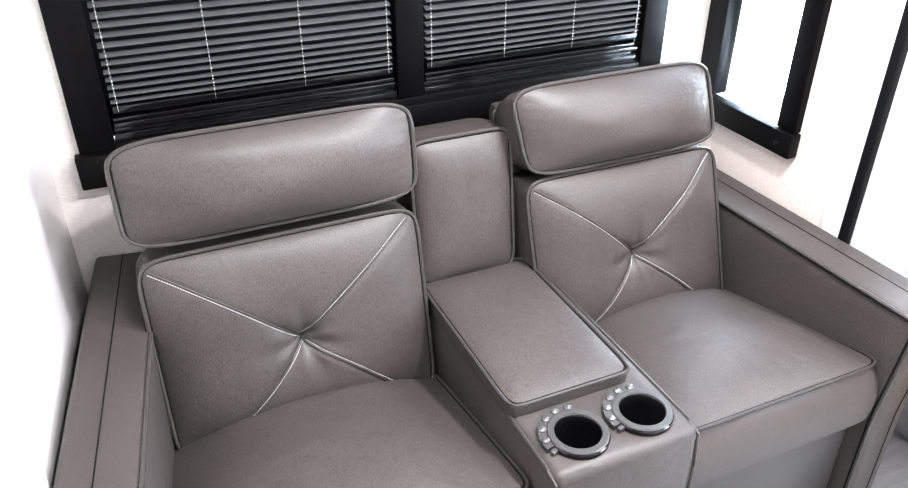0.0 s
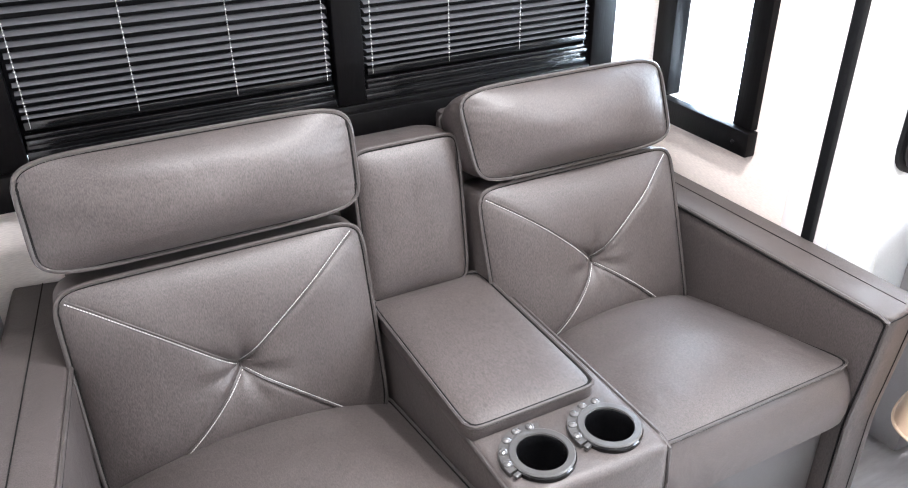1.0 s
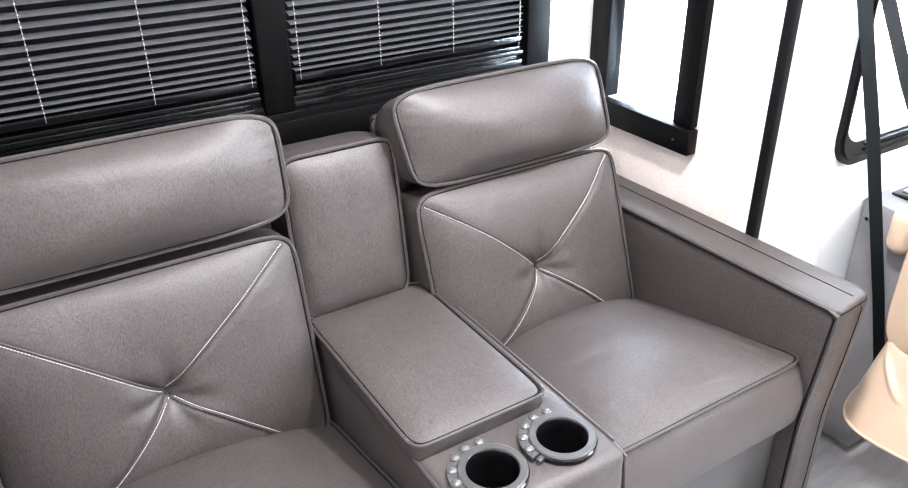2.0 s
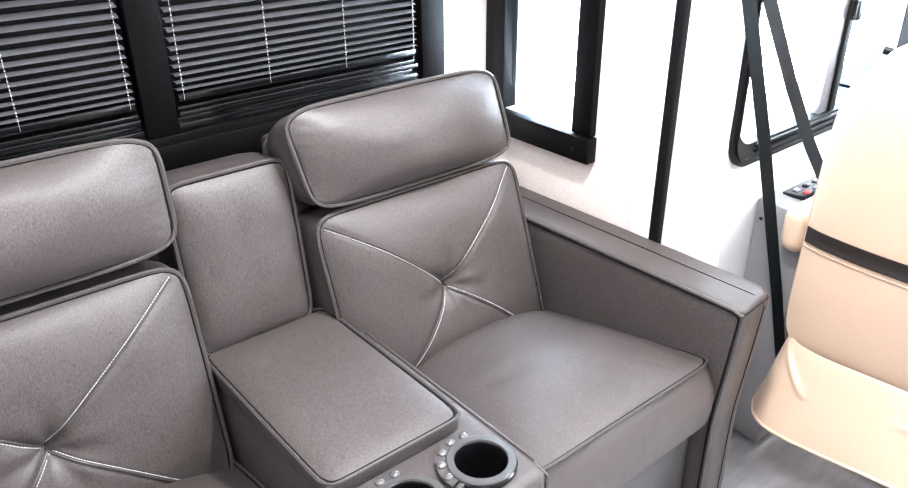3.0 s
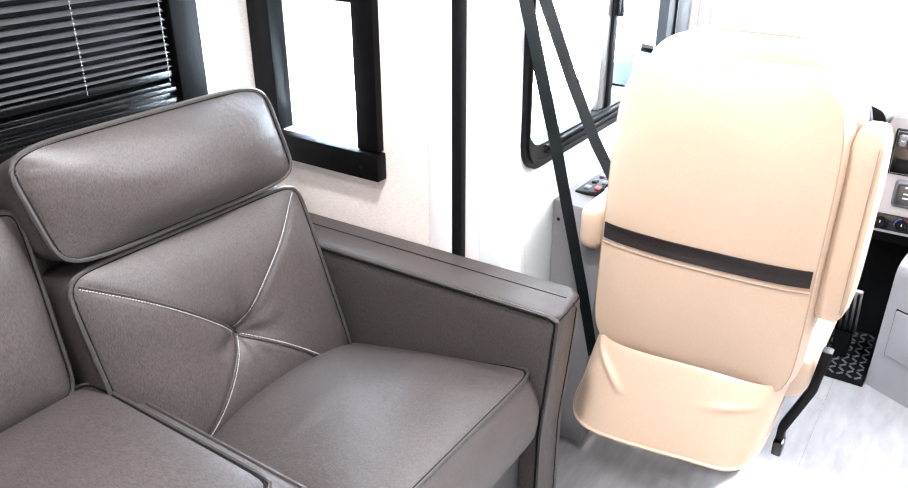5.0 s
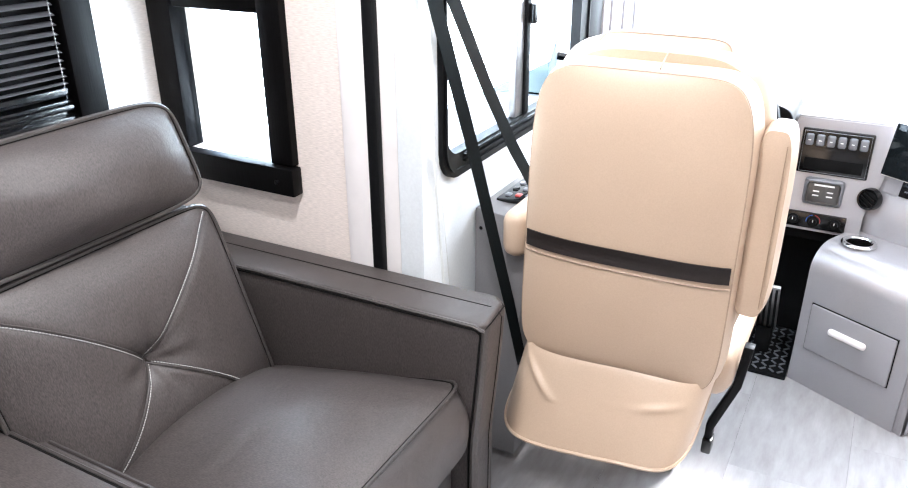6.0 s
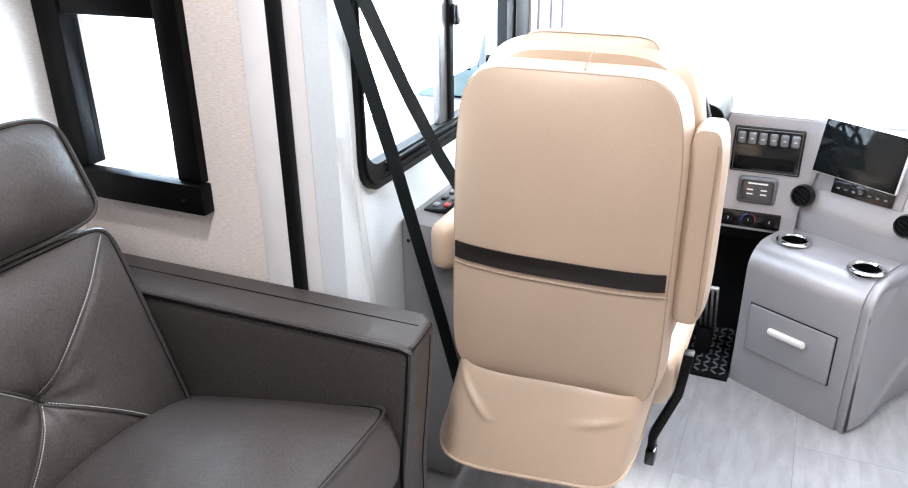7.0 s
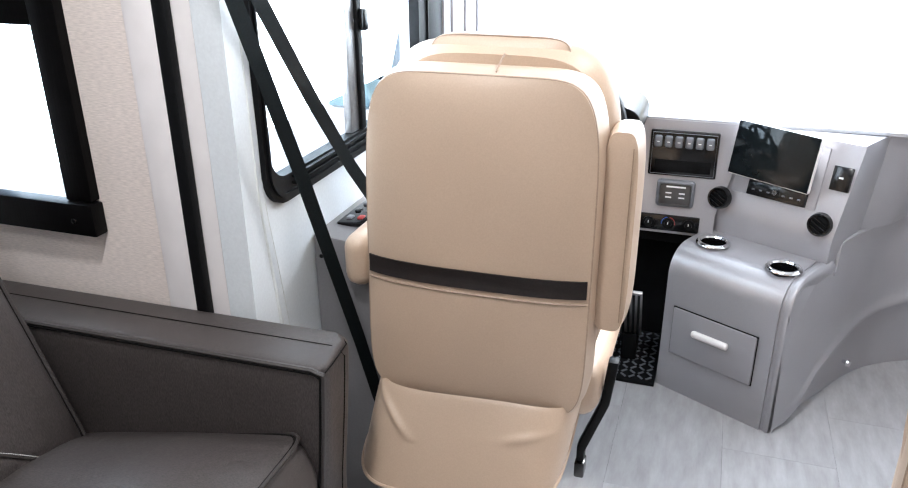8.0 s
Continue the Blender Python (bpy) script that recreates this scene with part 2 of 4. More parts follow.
class Pillow:
    """A cushion with its face in xz towards -y, its edge at y=0 and a band of depth d behind it."""

    def __init__(self, w, h, d, p=8.0, puff=0.04, rim=3.0, detail=None, n=22, rings=14, band=0.008, flare=0.0, taper=0.0, lean=0.0, crown=0.0):
        self.a, self.b, self.d, self.p, self.puff, self.rim = w / 2, h / 2, d, p, puff, rim
        self.detail, self.n, self.rings, self.band, self.flare, self.taper, self.lean, self.crown = detail, n, rings, band, flare, taper, lean, crown

    def at(self, u, y, v):
        v -= self.taper * max(0.0, y / self.d) ** 1.4 * max(0.0, v / self.b)
        u *= 1 - self.crown * max(0.0, v / self.b) ** 4
        return (u + self.lean * v + self.flare * max(0.0, u / self.a) * (self.b - v) / (2 * self.b), y, v)

    def s(self, u, v):
        return (abs(u / self.a) ** self.p + abs(v / self.b) ** self.p) ** (1 / self.p)

    def y(self, u, v):
        s = min(1.0, self.s(u, v))
        q = max(abs(u / self.a), 0) ** self.rim
        r = max(abs(v / self.b), 0) ** self.rim
        f = self.puff * (1 - min(1, q)) ** 0.8 * (1 - min(1, r)) ** 0.8
        if self.detail:
            f += self.detail(u / self.a, v / self.b) * (1 - s ** 8)
        return -f

    def mesh(self):
        bm = bmesh.new()
        o = outline(self.a, self.b, self.p, self.n)
        N = len(o)
        centre = bm.verts.new((0, self.y(0, 0), 0))
        rows = []
        for k in range(1, self.rings + 1):
            s = math.sin(k / self.rings * math.pi / 2) * 0.45 + k / self.rings * 0.55
            rows.append([bm.verts.new(self.at(u * s, self.y(u * s, v * s), v * s)) for u, v in o])
        for k in range(1, 6):
            f = 1 + math.sin(k / 5 * math.pi) * self.band / self.a
            g = 1 + math.sin(k / 5 * math.pi) * self.band / self.b
            rows.append([bm.verts.new(self.at(u * f, self.d * k / 5, v * g)) for u, v in o])
        rows.append([bm.verts.new(self.at(u * 0.6, self.d + 0.004, v * 0.6)) for u, v in o])
        for i in range(N):
            bm.faces.new((centre, rows[0][i], rows[0][(i + 1) % N]))
        for a, b in zip(rows, rows[1:]):
            for i in range(N):
                bm.faces.new((a[i], b[i], b[(i + 1) % N], a[(i + 1) % N]))
        bm.faces.new(rows[-1])
        return bm

    def piping(self, r=0.0045, at=0.0, grow=0.0035):
        o = outline(self.a + grow, self.b + grow, self.p, self.n)
        return tube([self.at(u, at, v) for u, v in o], r, closed=True)

    def line(self, uv, lift=0.0):
        return [self.at(u * self.a, self.y(u * self.a, v * self.b) - lift, v * self.b) for u, v in uv]


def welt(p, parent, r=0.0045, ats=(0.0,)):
    """Cord round a cushion's edge, over a dark tube painting the sewn crease's shade."""
    part("groove_shade", join(*[p.piping(r * 1.4, at=a + 0.0025, grow=-0.0005) for a in ats]), WELT_SHADE, parent)
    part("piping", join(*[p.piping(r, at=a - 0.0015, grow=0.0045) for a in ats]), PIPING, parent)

# ---------------------------------------------------------------- room shell
NX = 0.03      # face of the slide's end wall
CY = -0.74     # face of the cab's side wall


def wall_with_hole(axis, face, thick, a0, a1, z0, z1, ha0, ha1, hz0, hz1):
    """Four butted blocks round an opening. axis 'x': the wall's face lies at x=face and runs along y."""
    out = []
    for (p0, p1, q0, q1) in ((a0, ha0, z0, z1), (ha1, a1, z0, z1), (ha0, ha1, z0, hz0), (ha0, ha1, hz1, z1)):
        if p1 - p0 < 1e-4 or q1 - q0 < 1e-4:
            continue
        out.append(bm_box(face, face + thick, p0, p1, q0, q1) if axis == "x" else bm_box(p0, p1, face, face + thick, q0, q1))
    return join(*out)


structure("floor", bm_box(-3.2, 1.9, -3.3, 0.1, -0.06, -0.004), DARK, "floor base under pale vinyl planks")
structure("wall_slide_back", wall_with_hole("y", 0.0, 0.06, -1.9, 0.09, 0, 2.0, -1.66, -0.215, 0.965, 1.80), WALLPAPER_B, "pale linen wallpaper behind the sofa")
structure("wall_slide_end", wall_with_hole("x", NX, 0.05, -0.60, 0.0, 0, 2.0, -0.348, -0.072, 0.842, 1.62), WALLPAPER, "pale woven wallpaper round a narrow window")
structure("wall_slide_left", extrude_poly([(-1.792, 0.0, 0), (-1.865, -0.72, 0), (-1.92, -1.30, 0), (-1.99, -1.30, 0), (-1.99, 0.0, 0)], (0, 0, 2.0)), GLOSS_WALL, "glossy white cabinet side panel")
structure("trim_left_stile", extrude_poly([(-1.858, -0.72, 0), (-1.866, -0.80, 0), (-1.876, -0.80, 0), (-1.868, -0.72, 0)], (0, 0, 2.0)), WHITE_TRIM, "white upright moulding on the panel")
structure("ceiling", bm_box(-3.2, 1.9, -3.3, 0.1, 2.06, 2.12), CEILING, "white ceiling")
structure("ceiling_slide", bm_box(-1.9, 0.09, -0.6, 0.06, 2.0, 2.058), CEILING, "white slide-out ceiling")
structure("wall_rear", bm_box(-3.2, -3.12, -3.3, 0.1, 0, 2.06), WALLPAPER, "plain pale wall")
structure("wall_rear_side", bm_box(-3.12, -1.885, -0.66, -0.58, 0, 2.06), WALLPAPER_B, "plain pale wall")
structure("wall_passenger", bm_box(-3.12, 1.9, -3.3, -3.22, 0, 2.06), WALLPAPER_B, "plain pale wall")
structure("wall_cab_side", wall_with_hole("y", CY, 0.06, 0.036, 1.62, 0, 2.06, 0.122, 1.06, 0.895, 1.55), CAB_WHITE, "white vinyl cab side wall")
structure("trim_slide_edge", bm_box(NX - 0.012, 0.09, -0.6155, -0.547, 0, 2.0, 0.006), WHITE_TRIM, "white edge moulding of the slide-out")
structure("trim_slide_header", bm_box(-1.99, 0.16, -0.84, -0.62, 1.92, 2.058, 0.01), WHITE_TRIM, "white header over the slide-out opening")
structure("trim_slide_jamb", bm_box(0.036, 0.085, -0.679, -0.6225, 0, 2.0), WHITE_TRIM, "white jamb behind the slide-out seal")
structure("trim_slide_seal", bm_box(NX - 0.018, NX + 0.004, -0.644, -0.616, 0, 2.0, 0.005), RUBBER, "black rubber slide-out seal")

# narrow window in the slide's end wall
win = thing("window_1", "narrow window with a wide black frame", "window", kind="structure")
FX = NX - 0.022
part("window_frame", join(
    bm_box(FX, NX + 0.03, -0.408, -0.343, 0.885, 1.66, 0.004),
    bm_box(FX, NX + 0.03, -0.080, -0.004, 0.885, 1.66, 0.004),
    bm_box(FX, NX + 0.03, -0.345, -0.088, 1.228, 1.285, 0.004),
    bm_box(FX + 0.004, NX + 0.020, -0.350, -0.080, 0.838, 0.862, 0.002),
    bm_box(FX, NX + 0.03, -0.345, -0.088, 1.60, 1.66, 0.004)), BLACK_TRIM, win)
part("window_sill", bm_box(FX - 0.014, NX - 0.001, -0.416, -0.003, 0.816, 0.884, 0.004), BLACK_TRIM, win, "black apron board")
part("screw", moved(lathe([(0.0, 0.004), (0.006, 0.003), (0.007, 0.0)], 12), pose(FX - 0.0145, -0.368, 0.848, 0, -90, 0)), BLACK_PLASTIC, win)
pane = part("pane", bm_box(NX + 0.012, NX + 0.016, -0.345, -0.080, 0.860, 1.228), GLASS, win)
pane.visible_shadow = False
pane = part("pane", bm_box(NX + 0.012, NX + 0.016, -0.345, -0.088, 1.285, 1.60), GLASS, win)
pane.visible_shadow = False

# wide blind window behind the sofa
win = thing("window_2", "wide black framed window with closed dark blinds", "window", kind="structure")
part("window_frame", join(
    bm_box(-1.726, -1.648, -0.02, 0.02, 0.985, 1.86, 0.004),
    bm_box(-0.228, -0.152, -0.02, 0.02, 0.985, 1.86, 0.004),
    bm_box(-1.648, -0.228, -0.02, 0.02, 1.79, 1.86, 0.004),
    bm_box(-1.648, -0.228, -0.018, 0.03, 0.962, 0.999, 0.003),
    bm_box(-0.966, -0.894, -0.016, 0.02, 1.0, 1.79, 0.004)), BLACK_TRIM, win)
part("window_sill", bm_box(-1.738, -0.14, -0.034, -0.001, 0.905, 0.984, 0.004), BLACK_TRIM, win, "black apron board")
for x0, x1 in ((-1.646, -0.968), (-0.892, -0.230)):
    part("sash_rail", join(
        bm_box(x0, x1, -0.010, 0.02, 1.000, 1.018, 0.002),
        bm_box(x0, x1, -0.002, 0.02, 1.018, 1.030, 0.002),
        bm_box(x0 + 0.004, x1 - 0.004, -0.012, 0.012, 1.031, 1.044, 0.003),
        bm_box(x0 + 0.004, x1 - 0.004, -0.006, 0.012, 1.0455, 1.054, 0.002)), BLACK_PLASTIC, win, "glossy black lower rail")
    part("pane", bm_box(x0 - 0.01, x1 + 0.01, 0.030, 0.034, 1.0, 1.80), DARK_PANE, win, "dark tinted pane")
    blind = thing("venetian_blind", "dark grey metal venetian blind, closed, with white cords", "blind", group="window blinds")
    part("bottom_rail", bm_box(x0 + 0.008, x1 - 0.008, -0.009, 0.011, 1.064, 1.082, 0.003), BLACK_PLASTIC, blind)
    z, k, me, levels = 1.0905, 0, None, []
    while z < 1.785:
        tip = min(17, 2.0 * k) + random.uniform(-1.5, 1.5)
        if me is None:
            bm = sheet(lambda u, v: Vector((x0 + 0.008 + (x1 - x0 - 0.016) * u, 0.0125 * (2 * v - 1), 0.0018 * (1 - (2 * v - 1) ** 2))), 8, 6, 0.0006)
            ob = part("slat", bm, SLAT, blind, m=pose(0, 0.001, z, tip, 0, 0))
            me = ob.data
        else:
            ob = new("slat", me)
            ob.parent = blind
            ob.matrix_basis = pose(0, 0.001, z, tip, random.uniform(-0.05, 0.05), 0)
        levels.append(z)
        z += min(0.0215, 0.0160 + 0.0007 * k)
        k += 1
    nc = 4
    for k in range(nc):
        cx = x0 + 0.02 + (x1 - x0 - 0.04) * k / (nc - 1)
        knots = [tube([(cx, -0.013, 1.07), (cx, -0.013, 1.785)], 0.0004, sides=5)]
        for zz in levels:
            for up, size in ((0.001, 0.0017), (0.0105, 0.0014)):
                knots.append(bm_box(cx - size, cx + size, -0.0155, -0.0115, zz + up - size * 0.8, zz + up + size * 0.8, 0.0008, 1))
        part("cord", join(*knots), THREAD, blind, "white ladder cord")

# ---------------------------------------------------------------- sofa
sofa = thing("theater_sofa", "grey faux leather two-seat recliner sofa with white cross stitching", "sofa")
SEAT_L, SEAT_R = (-1.700, -1.036), (-0.694, -0.098)
TILT = -12.5


def tufted(uu, vv, tv=-0.034):
    """Dimple at the tuft, creases towards it and pulls beside it."""
    du, dv = uu, vv - tv
    r = math.hypot(du * 1.25, dv)
    f = -0.024 * math.exp(-(r / 0.15) ** 2) - 0.012 * math.exp(-(r / 0.4) ** 2)
    ang = math.atan2(dv, du * 1.25)
    f += 0.0024 * math.sin(7 * ang + 0.7) * math.exp(-((r - 0.25) / 0.17) ** 2)
    f += 0.004 * noise.noise(Vector((uu * 2.1, vv * 1.7, 3.1)))
    f += -0.012 * math.exp(-((vv + 1.0) / 0.28) ** 2)
    return f


LEGS = (((-0.94, 0.92), (-0.01, -0.006), 0.05), ((0.93, 0.92), (-0.01, -0.006), 0.02), ((-0.76, -0.93), (0.0, -0.062), -0.04), ((0.76, -0.90), (0.0, -0.062), 0.04))


def leg_line(a, b, bow, n=40):
    out = []
    for i in range(n + 1):
        t = i / n
        k = math.sin(t * math.pi) * bow
        out.append((a[0] + (b[0] - a[0]) * t, a[1] + (b[1] - a[1]) * t + k))
    return out


for x0, x1, bx, bw, flare, lean, hx, hw, hz in ((*SEAT_L, -1.355, 0.608, 0.0, 0.0, -1.3565, 0.616, 1.002), (*SEAT_R, -0.4605, 0.564, 0.02, -0.06, -0.497, 0.552, 0.985)):
    w = x1 - x0 - 0.006
    cx = (x0 + x1) / 2

    def crease(uu, vv):
        f = tufted(uu, vv)
        for a, b, bow in LEGS:
            t = ((uu - a[0]) * (b[0] - a[0]) + (vv - a[1]) * (b[1] - a[1])) / ((b[0] - a[0]) ** 2 + (b[1] - a[1]) ** 2)
            if -0.02 < t < 1.02:
                px, py = a[0] + (b[0] - a[0]) * t, a[1] + (b[1] - a[1]) * t + math.sin(max(0, min(1, t)) * math.pi) * bow
                dd = math.hypot((uu - px) * 1.4, vv - py)
                f -= 0.0055 * math.exp(-(dd / 0.035) ** 2)
        return f

    # lower back cushion
    back = Pillow(bw, 0.47, 0.13, p=12, puff=0.050, rim=4, detail=crease, n=44, rings=34, flare=flare, lean=lean)
    m = pose(bx, -0.3763, 0.6265, TILT, 0, 0)
    bc = part("back_cushion", back.mesh(), FABRIC, sofa, m=m)
    welt(back, bc, 0.0046)
    stitches, seams = [], []
    for a, b, bow in LEGS:
        pts = back.line(leg_line(a, b, bow, 60), 0.0018)
        seams.append(tube(pts, 0.0022))
        for off in (0.0045,):
            for i in range(0, len(pts) - 1):
                p, q = Vector(pts[i]), Vector(pts[i + 1])
                d = (q - p).normalized()
                sd = d.cross(Vector((0, -1, 0))).normalized() * off
                k = max(1, int((q - p).length / 0.0045))
                for j in range(k):
                    c0, c1 = p.lerp(q, (j + 0.12) / k), p.lerp(q, (j + 0.80) / k)
                    stitches.append(tube([c0 + sd + Vector((0, -0.0012, 0)), c1 + sd + Vector((0, -0.0012, 0))], 0.0010, sides=4))
    part("seam", join(*seams), PIPING, bc)
    part("stitching", join(*stitches), THREAD, bc, "white contrast stitching")
    # headrest
    head = Pillow(hw, 0.212, 0.135, p=6.5, puff=0.062, rim=2.3, n=26, rings=16, band=0.012, lean=3.3 * lean,
                  taper=0.07, detail=lambda a, b: 0.005 * noise.noise(Vector((a * 2.3 + cx * 3, b * 1.9, 0.4))) + 0.0036 * math.sin(b * 26 + a * 9) * math.exp(-((abs(a) - 0.93) / 0.05) ** 2))
    hm = pose(hx, -0.318, hz, -9, 0, 0)
    hc = part("headrest", head.mesh(), FABRIC, sofa, m=hm)
    welt(head, hc, 0.0048, (0.0, 0.13))
    # back shell behind
    part("back_shell", bm_box(hx - hw / 2 + 0.03, hx + hw / 2 - 0.03, -0.21, -0.07, 0.30, 0.98, 0.02), FABRIC, sofa)
    # seat cushion: face up
    seat = Pillow(w, 0.550, 0.15, p=16, puff=0.072, rim=2.1, n=26, rings=16, band=0.014,
                  detail=lambda a, b: 0.036 * math.exp(-((b - 0.80) / 0.36) ** 2) * max(0.0, 1 - a * a) + 0.004 * noise.noise(Vector((a * 1.9 + cx, b * 2.2, 8.2))) + 0.0060 * noise.noise(Vector((a * 17 + 2.6 * b, b * 2.5, cx))) * math.exp(-((b + 0.74) / 0.2) ** 2) - 0.004 * math.exp(-((b + 0.25 + 0.35 * a) / 0.05) ** 2) * math.exp(-((a + 0.3) / 0.35) ** 2))
    sm = pose(cx, -0.6375, 0.459, -102.0, 0, 0)
    sc = part("seat_cushion", seat.mesh(), FABRIC, sofa, m=sm)
    welt(seat, sc, 0.0036)
    # footrest panel below
    part("footrest_panel", bm_box(x0 + 0.008, x1 - 0.008, -0.890, -0.84, 0.06, 0.35, 0.012), FRONT_PANEL, sofa, "smooth grey front panel")
    part("seat_base", bm_box(x0 + 0.01, x1 - 0.01, -0.85, -0.12, 0.04, 0.27, 0.01), FABRIC, sofa)


def armrest(inner, outer, name, skew=0.0, lift=0.0, end=-0.065):
    """A padded arm with a flat top, a front that leans back towards its foot and piping round its inner edge."""
    def prof(y_front, z):
        return y_front + 0.003 + 0.025 * min(1.0, max(0.0, (0.66 - z) / 0.30)) ** 1.2
    sgn = 1 if outer > inner else -1
    bm = bmesh.new()
    n = 14
    zs = [0.03 + 0.63 * k / n for k in range(n + 1)]
    secs = []
    for z in zs:
        yf = prof(-0.965, z)
        secs.append([(inner, yf + 0.012, z), (inner + sgn * 0.02, yf, z), (outer - sgn * 0.03, yf + 0.004, z), (outer, yf + 0.020, z), (outer, end + 0.005, z), (inner, end + 0.005, z)])
    top = 0.672
    secs.append([(inner + sgn * 0.004, -0.951, top), (inner + sgn * 0.02, -0.957, top), (outer - sgn * 0.036, -0.95, top + 0.008), (outer - sgn * 0.013, -0.925, top + 0.009), (outer - sgn * 0.013, end, top + 0.012), (inner + sgn * 0.004, end, top)])
    rows = [[bm.verts.new(p) for p in s] for s in secs]
    for a, b in zip(rows, rows[1:]):
        for k in range(6):
            bm.faces.new((a[k], a[(k + 1) % 6], b[(k + 1) % 6], b[k]))
    bm.faces.new(rows[0][::-1])
    bm.faces.new(rows[-1])
    bmesh.ops.recalc_face_normals(bm, faces=bm.faces[:])
    sharp = [e for e in bm.edges if e.calc_length() > 0 and len(e.link_faces) == 2 and e.calc_face_angle(0) > radians(25)]
    bmesh.ops.bevel(bm, geom=sharp, offset=0.008, segments=3, affect="EDGES", profile=0.5, clamp_overlap=True)
    def shear(b):
        for v in b.verts:
            v.co.x += skew * (v.co.y + 0.06)
            v.co.z *= 1 + lift
        return b
    ar = part(name, shear(bm), FABRIC, sofa)
    front = [(inner + sgn * 0.0, prof(-0.965, z) + 0.004, z) for z in zs[::-1]]
    part("piping", shear(tube([(inner - sgn * 0.001, -0.07, 0.668), (inner - sgn * 0.001, -0.5, 0.668), (inner - sgn * 0.001, -0.935, 0.668), (inner, -0.958, 0.66)] + front, 0.0048)), PIPING, ar)
    # Dark tubes here paint the shade under the cord and in the seams.
    part("groove_shade", shear(tube([(inner - sgn * 0.0015, -0.07, 0.6615), (inner - sgn * 0.0015, -0.5, 0.6615), (inner - sgn * 0.0015, -0.935, 0.6615), (inner - sgn * 0.001, -0.952, 0.652)] + [(x, y + 0.007, z) for x, y, z in front[1:]], 0.0032)), WELT_SHADE, ar)
    part("cross_seam", shear(tube([(inner + sgn * 0.004, -0.9595, 0.664), (inner + sgn * 0.03, -0.961, 0.667), (outer - sgn * 0.036, -0.957, 0.671), (outer - sgn * 0.012, -0.937, 0.668)], 0.0014)), WELT_SHADE, ar)
    mid = inner + sgn * 0.074
    front = [(mid, prof(-0.965, z) - 0.0015, z) for z in zs[::-1]]
    part("top_seam", shear(tube([(mid, end - 0.004, 0.6792), (mid, -0.6, 0.6785), (mid, -0.938, 0.6775), (mid, -0.957, 0.668)] + front, 0.0013)), WELT_SHADE, ar)
    return ar


armrest(-0.118, 0.016, "armrest", -0.022, -0.008)
armrest(-1.622, -1.766, "armrest", 0.135, 0.06, -0.016)

# console between the seats
con = part("console_body", bm_box(-1.030, -0.698, -0.975, -0.10, 0.04, 0.602, 0.022, 4), FABRIC, sofa)
part("piping", join(tube([(-1.028, -0.30, 0.595), (-1.028, -0.94, 0.595), (-1.028, -0.968, 0.582), (-1.028, -0.974, 0.5), (-1.028, -0.974, 0.06)], 0.004),
                    tube([(-0.700, -0.30, 0.595), (-0.700, -0.94, 0.595), (-0.700, -0.968, 0.582), (-0.700, -0.974, 0.5), (-0.700, -0.974, 0.06)], 0.004)), PIPING, con)
cut(con, join(*[moved(lathe([(0.0445, -0.09), (0.0445, 0.05)], 40, True), pose(x, -0.892, 0.605)) for x in (-0.936, -0.785)]))
lidp = Pillow(0.284, 0.485, 0.045, p=16, puff=0.012, rim=6, n=16, rings=9, band=0.004)
lid = part("console_lid", lidp.mesh(), FABRIC, sofa, m=pose(-0.889, -0.552, 0.630, -90, 0, 0))
welt(lidp, lid, 0.004)
cbp = Pillow(0.252, 0.36, 0.14, p=10, puff=0.03, rim=4, n=18, rings=12,
             detail=lambda a, b: 0.004 * noise.noise(Vector((a * 2, b * 2, 5))))
cb = part("console_backrest", cbp.mesh(), FABRIC, sofa, m=pose(-0.906, -0.290, 0.806, -8, 0, 0))
welt(cbp, cb, 0.0044)


def cup_holder(cx, cy, z):
    bm = lathe([(0.0, -0.075), (0.040, -0.075), (0.043, -0.01), (0.0445, 0.006), (0.047, 0.010), (0.060, 0.010), (0.0635, 0.006), (0.0635, -0.002), (0.058, -0.008)], 40)
    cup = part("cup_holder", bm, BLACK_PLASTIC, sofa, "black cup holder with round buttons", m=pose(cx, cy, z, 0, 0, 0))
    part("rim", lathe([(0.0465, 0.0095), (0.048, 0.0125), (0.059, 0.0125), (0.0615, 0.0105), (0.0615, 0.009)], 40), RING_GREY, cup)
    pts = []
    for k in range(17):
        a = radians(62 + 130 * k / 16)
        pts.append((a, 0.082))
    loop = [(0.079 * math.cos(a), 0.079 * math.sin(a), 0.0) for a, _ in pts] + [(0.055 * math.cos(a), 0.055 * math.sin(a), 0.0) for a, _ in pts[::-1]]
    part("button_plate", extrude_poly(loop, (0, 0, 0.0085)), RING_GREY, cup)
    a = radians(199)
    part("tab", moved(bm_box(-0.007, 0.007, -0.005, 0.005, 0.0, 0.0085, 0.002), pose(0.0700 * math.cos(a), 0.0700 * math.sin(a), 0.0, 0, 0, 199)), RING_GREY, cup)
    for k in range(5):
        a = radians(76 + 25 * k)
        part("button", moved(lathe([(0.0, 0.006), (0.005, 0.0055), (0.0085, 0.003), (0.0095, 0.0)], 14), pose(0.0695 * math.cos(a), 0.0695 * math.sin(a), 0.008)), BUTTON, cup)


cup_holder(-0.936, -0.892, 0.605)
cup_holder(-0.785, -0.892, 0.605)

# ---------------------------------------------------------------- cab: side window, curtain, belts
win = thing("window_3", "sliding cab side window in a rounded black frame", "window", kind="structure")


